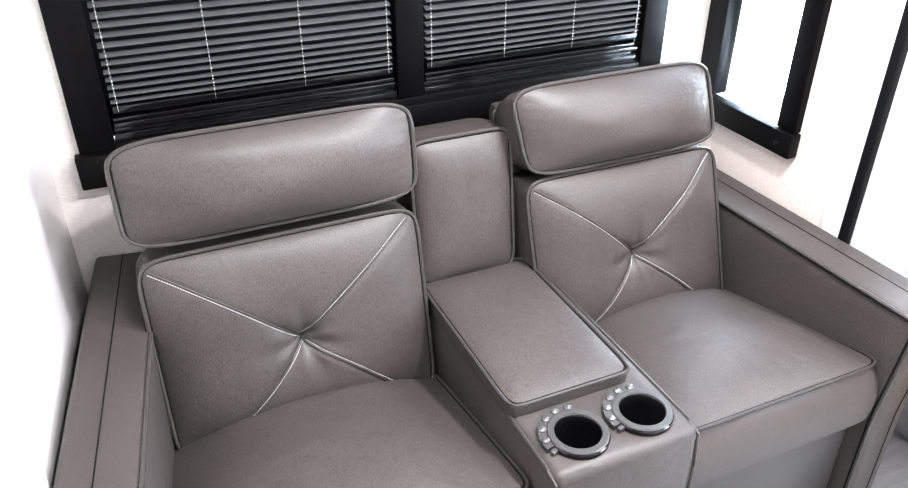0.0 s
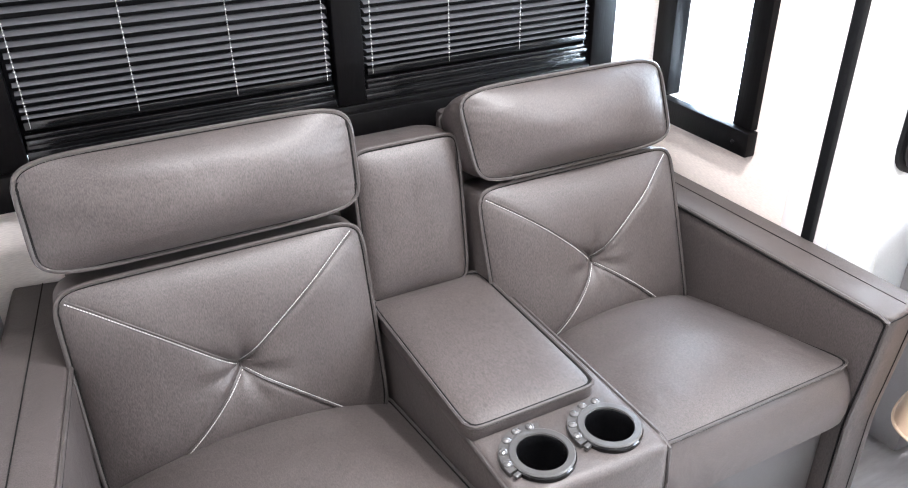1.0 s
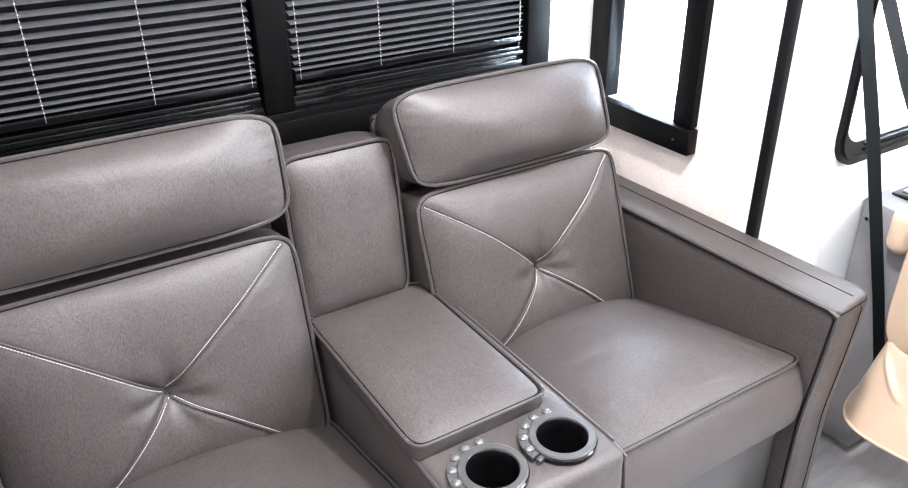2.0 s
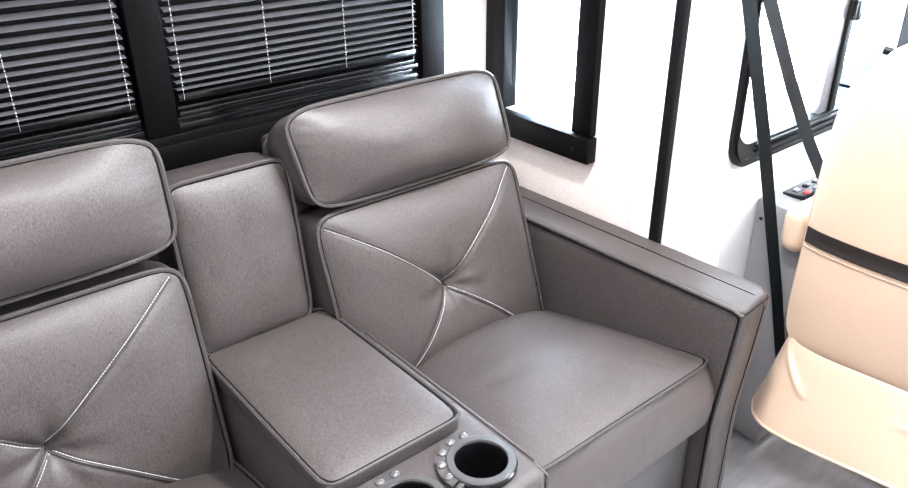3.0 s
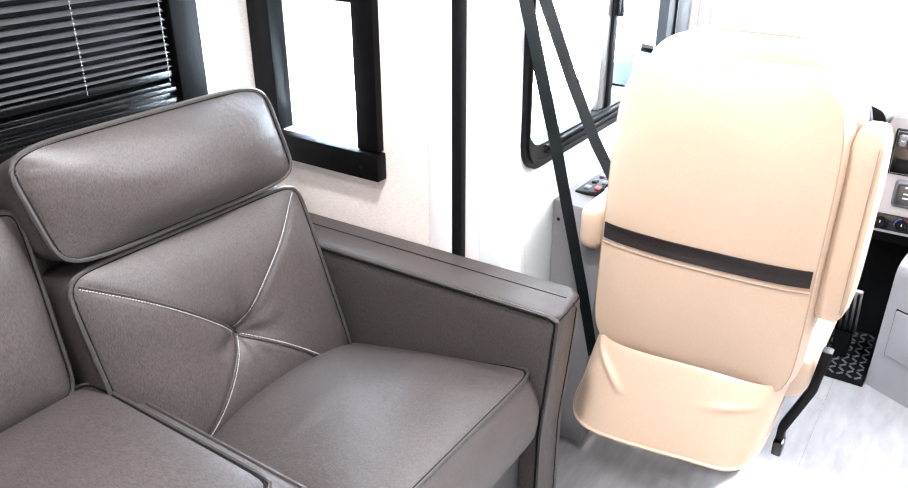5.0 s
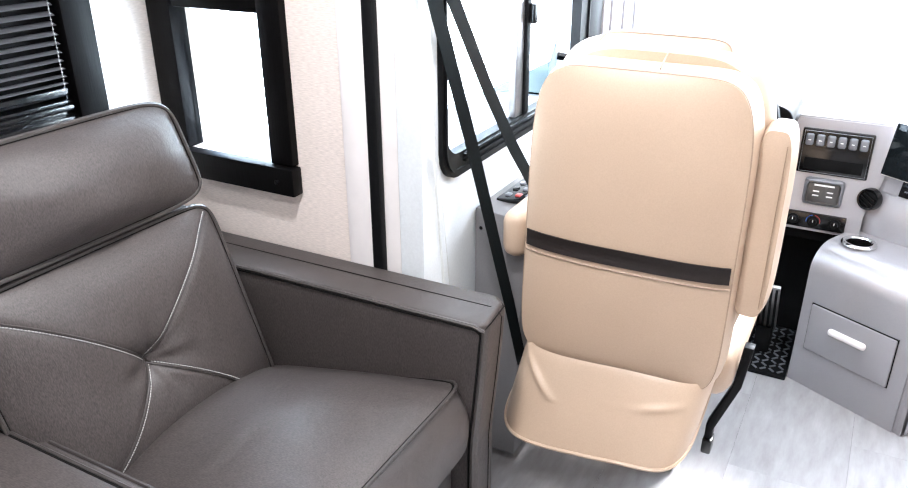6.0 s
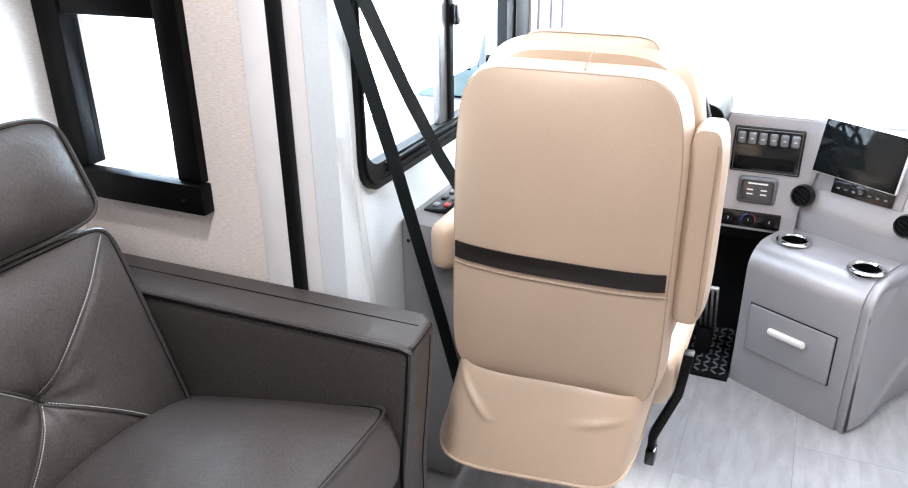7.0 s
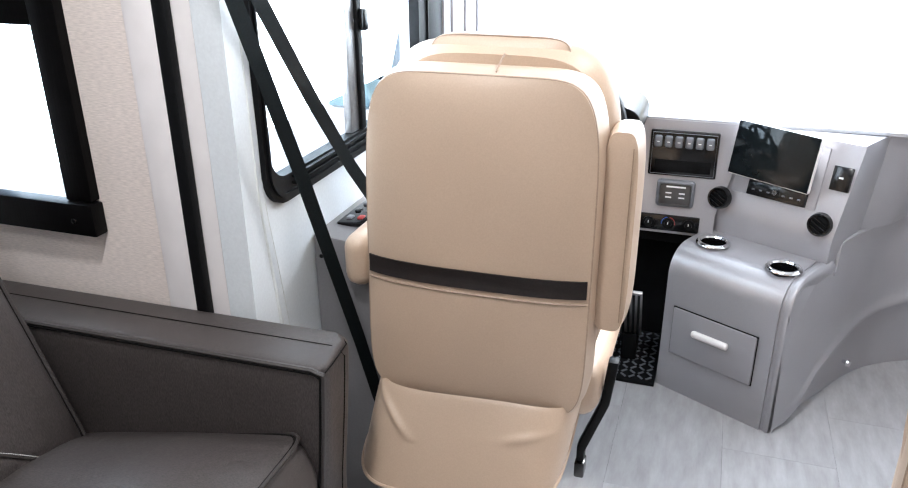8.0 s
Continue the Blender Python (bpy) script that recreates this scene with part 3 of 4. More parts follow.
def round_rect(x0, x1, z0, z1, r, y, n=6):
    pts = []
    for cx, cz, a0 in ((x1 - r, z1 - r, 0), (x0 + r, z1 - r, 90), (x0 + r, z0 + r, 180), (x1 - r, z0 + r, 270)):
        for k in range(n + 1):
            a = radians(a0 + 90 * k / n)
            pts.append((cx + r * math.cos(a), y, cz + r * math.sin(a)))
    return pts


def ring_frame(outer, inner, push):
    bm = bmesh.new()
    n = len(outer)
    loops = [[bm.verts.new(p) for p in outer], [bm.verts.new(p) for p in inner]]
    back = [[bm.verts.new(Vector(p) + Vector(push)) for p in outer], [bm.verts.new(Vector(p) + Vector(push)) for p in inner]]
    for i in range(n):
        j = (i + 1) % n
        bm.faces.new((loops[0][i], loops[0][j], loops[1][j], loops[1][i]))
        bm.faces.new((back[0][i], back[1][i], back[1][j], back[0][j]))
        bm.faces.new((loops[0][i], back[0][i], back[0][j], loops[0][j]))
        bm.faces.new((loops[1][i], loops[1][j], back[1][j], back[1][i]))
    return bm


part("window_frame", join(
    ring_frame(round_rect(0.107, 1.035, 0.868, 1.57, 0.07, CY - 0.012), round_rect(0.127, 0.955, 0.924, 1.548, 0.055, CY - 0.012), (0, 0.03, 0)),
    ring_frame(round_rect(0.116, 1.020, 0.880, 1.56, 0.064, CY - 0.018), round_rect(0.121, 1.014, 0.887, 1.556, 0.062, CY - 0.018), (0, 0.01, 0)),
    bm_box(0.20, 0.95, CY - 0.022, CY - 0.012, 0.899, 0.905, 0.001),
    bm_box(0.20, 0.95, CY - 0.022, CY - 0.012, 0.913, 0.919, 0.001)), RUBBER, win)
part("divider", bm_box(0.554, 0.580, CY - 0.012, CY + 0.012, 0.925, 1.55, 0.003), RUBBER, win)
part("sash_frame", bm_box(0.510, 0.554, CY - 0.004, CY + 0.016, 0.925, 1.55, 0.002), METAL, win, "grey aluminium sliding sash")
part("latch", bm_box(0.560, 0.582, CY - 0.03, CY - 0.0125, 1.16, 1.21, 0.004), BLACK_PLASTIC, win)
for x0, x1, y in ((0.127, 0.573, 0.010), (0.568, 1.0, 0.018)):
    pane = part("pane", bm_box(x0, x1, CY + y, CY + y + 0.004, 0.92, 1.549), GLASS, win)
    pane.visible_shadow = False

curt = thing("curtain", "white gathered cab curtain tied beside the window", "curtain")
part("cloth", sheet(lambda u, v: Vector((0.040 + u * (0.066 + 0.24 * max(0.0, 0.42 - v) ** 0.9 + 0.005 * math.sin(v * 6)),
                                          CY + 0.062 - 0.068 * u ** 0.5 - (0.007 * math.sin(u * 11 + 0.5 * math.sin(v * 3)) + 0.0015 * math.sin(u * 26 + v * 3)) * (0.3 + 0.7 * u),
                                          0.10 + 1.88 * v)), 70, 30, 0.002), CURTAIN, curt)

belt = thing("seat_belt", "dark webbing seat belt hanging from the side wall", "seat belt", group="driver belts")
part("strap", ribbon([(-0.105, -0.80, 1.925), (-0.10, -0.80, 1.49), (-0.018, -0.805, 1.29), (0.105, -0.825, 0.972), (0.249, -0.860, 0.524), (0.305, -0.875, 0.33)], (0.028, -0.010, 0.013), 0.002), WEBBING, belt)
part("anchor", bm_box(-0.13, -0.08, -0.815, -0.785, 1.885, 1.925, 0.008), BLACK_PLASTIC, belt)
belt = thing("seat_belt", "dark webbing seat belt running down behind the driver seat", "seat belt", group="driver belts")
part("strap", ribbon([(-0.055, -0.80, 1.925), (-0.055, -0.80, 1.44), (0.064, -0.80, 1.283), (0.219, -0.80, 1.080), (0.381, -0.80, 0.887), (0.52, -0.83, 0.70)], (0.024, -0.008, 0.020), 0.002), WEBBING, belt)
part("anchor", bm_box(-0.078, -0.032, -0.815, -0.785, 1.885, 1.925, 0.008), BLACK_PLASTIC, belt)

box = thing("side_console", "grey plastic side console with a black key panel on top", "console")
part("body", extrude_poly([(0.285, CY - 0.002, 0.03), (0.285, CY - 0.002, 0.752), (0.285, CY - 0.13, 0.742), (0.285, CY - 0.15, 0.725), (0.285, CY - 0.13, 0.40), (0.285, CY - 0.13, 0.03)], (0.75, 0, 0), 0.006), SIDE_GREY, box)
keys = part("key_panel", moved(bm_box(0.36, 0.64, -0.05, 0.05, 0, 0.012, 0.003), pose(0, CY - 0.075, 0.748, -5, 0, 0)), BLACK_PLASTIC, box, "black key panel with small grey keys")
for i in range(5):
    for j in range(3):
        part("key", moved(bm_box(-0.010, 0.010, -0.007, 0.007, 0, 0.006, 0.002), pose(0.39 + i * 0.048, CY - 0.102 + j * 0.028, 0.7585 + (j - 1) * -0.0025)), RED if (i, j) == (0, 1) else (BLACK_PLASTIC if (i + j) % 2 else SWITCH), keys)
part("screw", moved(lathe([(0.0, 0.002), (0.004, 0.0015), (0.005, 0.0)], 10), pose(0.284, CY - 0.02, 0.70, 0, -90, 0)), BLACK_PLASTIC, box)

# ---------------------------------------------------------------- driver seat


def captain_seat(m, label, name="driver_seat", left_arm=True):
    """Local frame: x across the back seen from behind (to the right), y forwards, z up."""
    st = thing(name, label, "car seat", m=m, group="cab seats")
    bk = Pillow(0.462, 0.690, 0.13, p=8.5, puff=0.028, rim=3.2, n=26, rings=16, band=0.012, crown=0.085,
                detail=lambda a, b: 0.004 * noise.noise(Vector((a * 1.5, b * 1.5, 2.2))) - 0.004 * math.exp(-((b + 0.146) / 0.03) ** 2))
    mb = pose(0, 0.03, 0.795, -3, 0, 0)
    b = part("backrest", bk.mesh(), CREAM, st, m=mb)
    part("seam", bk.piping(0.0024, at=0.002, grow=0.0005), SEAM, b)

    def band(v0, v1, off):
        return sheet(lambda u, v: Vector(((2 * u - 1) * bk.a * 0.985, bk.y((2 * u - 1) * bk.a * 0.985, (v0 + (v1 - v0) * v) * bk.b) - off, (v0 + (v1 - v0) * v) * bk.b)), 40, 4, 0.003)
    part("stripe", band(-0.200, -0.092, 0.004), BROWN, b, "dark brown vinyl band")
    part("lower_seam", tube([(u * bk.a * 0.985, bk.y(u * bk.a * 0.985, -0.235 * bk.b) - 0.001, -0.235 * bk.b) for u in [k / 20 - 1 for k in range(41)]], 0.0022), SEAM, b)
    # front half of the back, with the soft top
    fr = Pillow(0.445, 0.665, 0.10, p=4.5, puff=-0.01, rim=3, n=22, rings=8, band=0.03)
    part("back_padding", fr.mesh(), CREAM, st, m=pose(0, 0.13, 0.829, -5, 0, 0))
    hd = Pillow(0.284, 0.13, 0.12, p=6, puff=0.010, rim=3, n=16, rings=8, band=0.012)
    h = part("headrest", hd.mesh(), CREAM, st, m=pose(0.002, 0.172, 1.128, -14, 0, 0))
    part("seam", hd.piping(0.002, grow=0.0005), SEAM, h)
    part("back_seam", tube([(0.03, 0.060, 1.146), (0.03, 0.090, 1.160), (0.028, 0.125, 1.168)], 0.0018), SEAM, st)
    # seat and pedestal
    part("seat", bm_box(-0.245, 0.255, 0.10, 0.60, 0.38, 0.52, 0.05, 4), CREAM, st)
    part("pedestal", bm_box(-0.13, 0.13, 0.27, 0.53, 0.0, 0.30, 0.02), DARK, st, "black steel pedestal")

    # skirt: wraps the back and both sides, flares downwards, with soft folds
    def skirt(u, v):
        th = math.pi * (1 - u)
        cs, sn = math.cos(th), math.sin(th)
        q = math.copysign(abs(cs) ** (1 / 3.2), cs)
        r = abs(sn) ** (1 / 3.2)
        low = 1 - v
        half = 0.226 + 0.016 * low
        f = 0.008 * math.exp(-((q + 0.96 - 1.0 * low) / 0.05) ** 2) * max(0.0, math.sin(min(1.0, low / 0.5) * math.pi)) ** 0.7
        f += 0.005 * math.exp(-((v - 0.66 - 0.25 * (q - 0.5)) / 0.045) ** 2) * math.exp(-((q - 0.6) / 0.2) ** 2)
        f += 0.004 * noise.noise(Vector((q * 1.8, v * 1.6, 4.4)))
        back = -0.010 - 0.095 * low ** 0.8 - f
        return Vector((q * half - 0.008 * low - 0.026 * low * max(0.0, q), 0.24 + (back - 0.24) * r, 0.478 - 0.192 * low * (0.42 + 0.58 * r) + 0.006 * math.sin(q * 3) + 0.014 * low * q))
    sk = part("skirt", sheet(skirt, 150, 44, 0.005), CREAM, st, "cream vinyl skirt with soft folds")
    part("hem", tube([skirt(k / 110, 0) for k in range(111)], 0.0045), CREAM, sk)
    # folded-up armrest and lowered armrest
    ar = Pillow(0.066, 0.402, 0.13, p=4.5, puff=0.008, rim=3, n=14, rings=6, band=0.006)
    a = part("armrest", ar.mesh(), CREAM, st, "cream armrest folded upright", m=pose(0.266, 0.075, 0.843, -3, 0, 0))
    part("stitching", tube([(0.022, -0.010, -0.175 + 0.35 * k / 20) for k in range(21)], 0.0012), TAN_THREAD, a)
    if left_arm:
        part("armrest", bm_box(-0.315, -0.250, 0.06, 0.48, 0.655, 0.775, 0.03, 4), CREAM, st, "cream armrest folded down")
    # recliner bracket
    rl = part("recliner_lever", extrude_poly([(0.264, 0.16, 0.512), (0.287, 0.16, 0.512), (0.274, 0.16, 0.40), (0.226, 0.16, 0.262), (0.226, 0.16, 0.225), (0.208, 0.16, 0.225), (0.208, 0.16, 0.275), (0.253, 0.16, 0.40)], (0, 0.03, 0), 0.003), RUBBER, st, "dark metal recliner lever")
    part("lever_tip", bm_box(0.206, 0.229, 0.15, 0.19, 0.195, 0.236, 0.004), BLACK_PLASTIC, rl)
    return st


captain_seat(pose(0.178, -1.147, 0, 0, 0, -90), "cream vinyl driver seat with a dark brown band across its back")

captain_seat(pose(-0.154, -2.113, 0, 0, 0, -106), "cream vinyl passenger seat swivelled towards the entry", "passenger_seat", False)

# ---------------------------------------------------------------- dash and pod
POD = pose(1.105, -1.489, 0, 0, 0, -118)   # local x along the face to its right, local y away from the viewer
dash = thing("dashboard", "grey satin plastic dashboard with a projecting centre pod", "dashboard")


def pod_profile(x):
    pts = [(0.0, 0.0)]
    r = 0.085
    for k in range(9):
        a = radians(90 * k / 8)
        pts.append((0.004 + r - r * math.cos(a), 0.478 - r + r * math.sin(a)))
    pts += [(0.30, 0.488), (0.30, 0.0)]
    return [(x, y, z) for y, z in pts]


pod = part("pod", extrude_poly(pod_profile(0.0), (0.352, 0, 0)), DASH, dash, m=POD)
cut(pod, join(*[moved(lathe([(0.0372, -0.08), (0.0372, 0.05)], 36, True), pose(x, y, 0.4835)) for x, y in ((0.075, 0.115), (0.308, 0.090))]))
part("pod_edge", extrude_poly([(x, y * 1.0 + 0.006, z - 0.004) for x, y, z in pod_profile(0.3522)], (0.010, 0, 0)), DASH, pod)
part("pod_edge", extrude_poly([(x, y * 1.0 + 0.001, z) for x, y, z in pod_profile(0.3625)], (0.016, 0, 0), 0.004), DASH, pod)
dr = part("drawer", bm_box(0.036, 0.306, -0.007, 0.02, 0.134, 0.292, 0.004), DASH, dash, "grey drawer front", m=POD)
part("drawer_gap", bm_box(0.0335, 0.3085, -0.0012, 0.004, 0.1315, 0.2945, 0.001), DARK, dash, "dark joint round the drawer", m=POD)
hb = bm_box(0.109, 0.229, -0.024, -0.006, 0.222, 0.244, 0.0085, 3)
part("handle", hb, WHITE_TRIM, dr, "pale plastic pull")


def chrome_cup(x, y):
    m = POD @ pose(x, y, 0.4835)
    c = part("cup_holder", lathe([(0.0, -0.07), (0.033, -0.07), (0.036, -0.005), (0.037, 0.002)], 36), BLACK_PLASTIC, dash, "round cup holder", m=m)
    part("rim", lathe([(0.036, 0.001), (0.039, 0.006), (0.046, 0.007), (0.051, 0.003), (0.052, 0.0)], 36), CHROME, c, "chrome ring")


chrome_cup(0.075, 0.115)
chrome_cup(0.308, 0.090)

# centre stack behind the pod
def stack_pt(x, t):
    """t from 0 (foot) to 1 (top) up the leaning face."""
    y = 0.205 - 0.035 * math.sin(min(1, t * 3.2) * math.pi / 2) + 0.085 * t
    return Vector((x, y, 0.478 + 0.345 * t))


st_face = sheet(lambda u, v: stack_pt((-0.005 + 0.05 * v) * (1 - u) + (0.380 + 0.028 * v) * u, v), 12, 20)
stack = part("radio_panel", st_face, DASH, dash, m=POD)
tops = sheet(lambda u, v: Vector((0.045 + 0.36 * u, 0.255 + 0.45 * v, 0.823 - 0.02 * v * v)), 8, 8)
part("panel_top", tops, DASH_TOP, dash, m=POD)
for x0, xt in ((-0.005, 0.045), (0.380, 0.408)):
    part("panel_flank", sheet(lambda u, v: stack_pt(x0 + (xt - x0) * v, v) + Vector((0, 0.4 * u, 0)), 6, 16), DASH, dash, m=POD)
for x, z, t, out in ((0.045, 0.605, 0.37, 0.026), (0.344, 0.595, 0.34, 0.0)):
    y = stack_pt(x, t).y - out
    v = part("air_vent", moved(lathe([(0.0, 0.006), (0.021, 0.0055), (0.025, 0.006), (0.027, 0.013), (0.032, 0.014), (0.035, 0.0), (0.035, -0.01)], 30), pose(x, y, z, 82, 0, 0)), BLACK_PLASTIC, dash, "round black air vent", m=POD)
    part("core", moved(lathe([(0.0, 0.0105), (0.012, 0.0100), (0.024, 0.0075)], 24), pose(x, y, z, 82, 0, 0)), DARK, v)
    part("vane", join(*[moved(bm_box(-w, w, -0.017, -0.006, h - 0.0016, h + 0.0016, 0.0008), pose(x, y, z, 0, 28, 0)) for w, h in ((0.019, -0.013), (0.024, 0.0), (0.019, 0.013))]), BLACK_PLASTIC, v)
rad = part("radio", moved(bm_box(-0.088, 0.088, -0.010, 0.01, -0.024, 0.024, 0.002), pose(0.205, 0.208, 0.654, -14, 0, 0)), BLACK_PLASTIC, dash, "black radio with a silver knob", m=POD)
part("knob", moved(lathe([(0.0, 0.012), (0.008, 0.012), (0.009, 0.0)], 20), pose(0.205, 0.198, 0.656, 76, 0, 0)), CHROME, rad)
for k in (-3, -2, -1, 1, 2, 3):
    part("key", moved(bm_box(-0.0045, 0.0045, -0.0115, -0.009, -0.0022, 0.0022, 0.0005), pose(0.205 + k * 0.023, 0.207, 0.648, -14, 0, 0)), SWITCH, rad)
bezel = part("bezel", moved(bm_box(-0.135, 0.12, -0.006, 0.01, -0.06, 0.12, 0.004), pose(0.200, 0.222, 0.685, -14, 0, 0)), DASH, dash, m=POD)
scr = part("display", moved(bm_box(-0.122, 0.122, -0.012, 0.006, -0.080, 0.080, 0.005, 3), pose(0.190, 0.185, 0.766, -8, 2.5, 0)), WHITE_TRIM, dash, "dark tablet display on a bracket", m=POD)
part("screen", moved(bm_box(-0.120, 0.120, -0.0135, -0.012, -0.077, 0.0785, 0.0005), pose(0.190, 0.185, 0.766, -8, 2.5, 0)), SCREEN, scr)
part("bracket", bm_box(0.165, 0.215, 0.19, 0.25, 0.72, 0.77, 0.004), BLACK_PLASTIC, scr)
sw = part("socket_plate", moved(bm_box(-0.026, 0.026, -0.008, 0.01, -0.034, 0.034, 0.002), pose(0.368, 0.229, 0.728, -14, 0, 0)), BLACK_PLASTIC, dash, "black socket plate", m=POD)
part("socket_mark", moved(bm_box(-0.006, 0.006, -0.0095, -0.007, 0.0, 0.005), pose(0.368, 0.229, 0.728, -14, 0, 0)), WHITE_MARK, sw)

# left dash panel with switches
LP = pose(1.24, 0.010, -0.044, 0, 0, -90)  # local x = towards -y, local y = forwards
part("left_panel", sheet(lambda u, v: Vector((1.25 + 0.03 * v + 0.05 * max(0, 0.15 - v), -0.80 - (0.805 + 0.035 * min(1, max(0, v - 0.25) / 0.3)) * u, 0.468 + 0.358 * v)), 20, 10, 0.01), DASH, dash)
part("dash_top", sheet(lambda u, v: Vector((1.275 + 0.32 * v, -0.78 - 2.4 * u, 0.833 + 0.015 * math.sin(v * 3) - 0.01 * v)), 20, 8, 0.01), DASH_TOP, dash)
pn = part("switch_panel", bm_box(1.40, 1.602, -0.004, 0.012, 0.700, 0.842, 0.004), BLACK_PLASTIC, dash, "black rocker switch panel", m=LP @ pose(0.0, 0.014, 0))
for k in range(6):
    kx = 1.424 + k * 0.0305
    s = part("rocker_switch", bm_box(kx - 0.0115, kx + 0.0115, -0.014, 0.0, 0.791, 0.828, 0.006, 3), SWITCH, pn)
    part("switch_mark", bm_box(kx - 0.004, kx + 0.004, -0.0148, -0.013, 0.808, 0.8105), WHITE_MARK, s)
part("border", tube([(1.407, -0.0045, 0.706), (1.595, -0.0045, 0.706), (1.595, -0.0045, 0.836), (1.407, -0.0045, 0.836)], 0.0012, True, 6), SWITCH, pn)
part("pocket", bm_box(1.418, 1.585, -0.006, 0.0, 0.714, 0.752, 0.002), DARK, pn, "dark open pocket")
ub = part("usb_plate", bm_box(1.432, 1.548, -0.012, 0.012, 0.600, 0.690, 0.012, 3), SWITCH, dash, "grey charging socket plate", m=LP @ pose(0, 0.010, 0))
part("socket_face", bm_box(1.442, 1.538, -0.0145, -0.011, 0.610, 0.680, 0.008), RING_GREY, ub)
part("mark", bm_box(1.462, 1.520, -0.0155, -0.014, 0.668, 0.673), WHITE_MARK, ub)
for kx in (1.470, 1.510):
    part("port", join(bm_box(kx - 0.009, kx + 0.009, -0.0155, -0.014, 0.648, 0.652), bm_box(kx - 0.009, kx + 0.009, -0.0155, -0.014, 0.634, 0.638)), WHITE_MARK, ub)
hv = part("climate_panel", bm_box(1.39, 1.572, -0.006, 0.012, 0.522, 0.574, 0.003), BLACK_PLASTIC, dash, "black climate control panel", m=LP @ pose(0, 0.004, 0))
for k, kx in enumerate((1.418, 1.478, 1.540)):
    d = part("dial", moved(lathe([(0.0, 0.014), (0.010, 0.014), (0.012, 0.004), (0.018, 0.003), (0.018, 0.0)], 24), pose(kx, -0.006, 0.548, 90, 0, 0)), RUBBER, hv)
    part("dial_mark", bm_box(kx - 0.001, kx + 0.001, -0.0208, -0.0195, 0.549, 0.557), WHITE_MARK, d)
for nm, c, a0, a1 in (("cold_mark", BLUE, 100, 190), ("hot_mark", RED, -10, 80)):
    pts = [(1.478 + 0.0205 * math.cos(radians(a)), -0.0065, 0.548 + 0.0205 * math.sin(radians(a))) for a in range(a0, a1 + 1, 10)]
    part(nm, tube(pts, 0.0012, sides=4), c, hv)

# wheel, cluster, pedal, mat
wheel = thing("steering_wheel", "black steering wheel behind the driver seat", "steering wheel")
WM = pose(0.86, -1.15, 0.865, 0, -55, 0)
part("rim", tube([(0.195 * math.cos(k * math.tau / 48), 0.195 * math.sin(k * math.tau / 48), 0) for k in range(48)], 0.016, True, 10), RUBBER, wheel, m=WM)
part("hub", moved(lathe([(0.0, 0.02), (0.06, 0.015), (0.07, -0.03), (0.03, -0.06), (0.03, -0.30)], 24), Matrix()), BLACK_PLASTIC, wheel, m=WM)
part("spoke", join(bm_box(-0.19, -0.05, -0.02, 0.02, -0.01, 0.006, 0.004), bm_box(0.05, 0.19, -0.02, 0.02, -0.01, 0.006, 0.004)), BLACK_PLASTIC, wheel, m=WM)
hood = [(1.03, -1.145 - 0.232 * math.copysign(abs(math.cos(a)) ** 0.45, math.cos(a)), 0.835 + 0.086 * math.sin(a) ** 0.5) for a in [math.pi * k / 20 for k in range(21)]]
part("cluster_hood", extrude_poly(hood, (0.24, 0, 0), 0.006), BLACK_TRIM, dash, "black instrument hood")
# Wall and lining near-black: the shade under the dash is in their colour.
structure("wall_footwell", bm_box(1.42, 1.46, -1.70, -0.75, 0.0, 0.83), DARK, "footwell wall, coloured near-black for the shade under the dash")
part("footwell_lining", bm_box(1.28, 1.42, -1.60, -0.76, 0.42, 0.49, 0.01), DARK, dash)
mat_t = thing("floor_mat", "black diamond plate floor mat in the footwell", "mat")
part("plate", bm_box(1.075, 1.42, -1.485, -0.80, 0.0, 0.012, 0.003), RUBBER, mat_t)
tr = []
for i in range(12):
    for j in range(24):
        x, y = 1.10 + i * 0.027, -1.465 + j * 0.027
        tr.append(moved(bm_box(-0.011, 0.011, -0.003, 0.003, 0.0, 0.0035), pose(x, y, 0.0118, 0, 0, 45 if (i + j) % 2 else -45)))
# Treads in a lighter grey, so the mat's sheen is put into their colour.
tagged(part("treads", join(*tr), SWITCH, mat_t), kind="stuff")
ped = thing("accelerator_pedal", "ribbed metal accelerator pedal in the footwell", "pedal")
PM = pose(1.225, -1.385, 0.10, 0, -28, 0)
part("pad", bm_box(-0.006, 0.006, -0.035, 0.035, 0.0, 0.24, 0.003), METAL, ped, m=PM)
for k in range(4):
    part("rib", bm_box(-0.011, -0.006, -0.029 + 0.016 * k, -0.021 + 0.016 * k, 0.01, 0.23, 0.001), RUBBER, ped, m=PM)
part("foot", bm_box(1.20, 1.30, -1.41, -1.36, 0.012, 0.11, 0.005), DARK, ped)

# swept panel beside the pod, towards the entry
PTS = [(0.928, -1.832), (1.06, -1.918), (1.20, -2.008), (1.33, -2.094), (1.42, -2.18), (1.49, -2.30), (1.53, -2.46), (1.55, -2.70), (1.56, -3.20)]


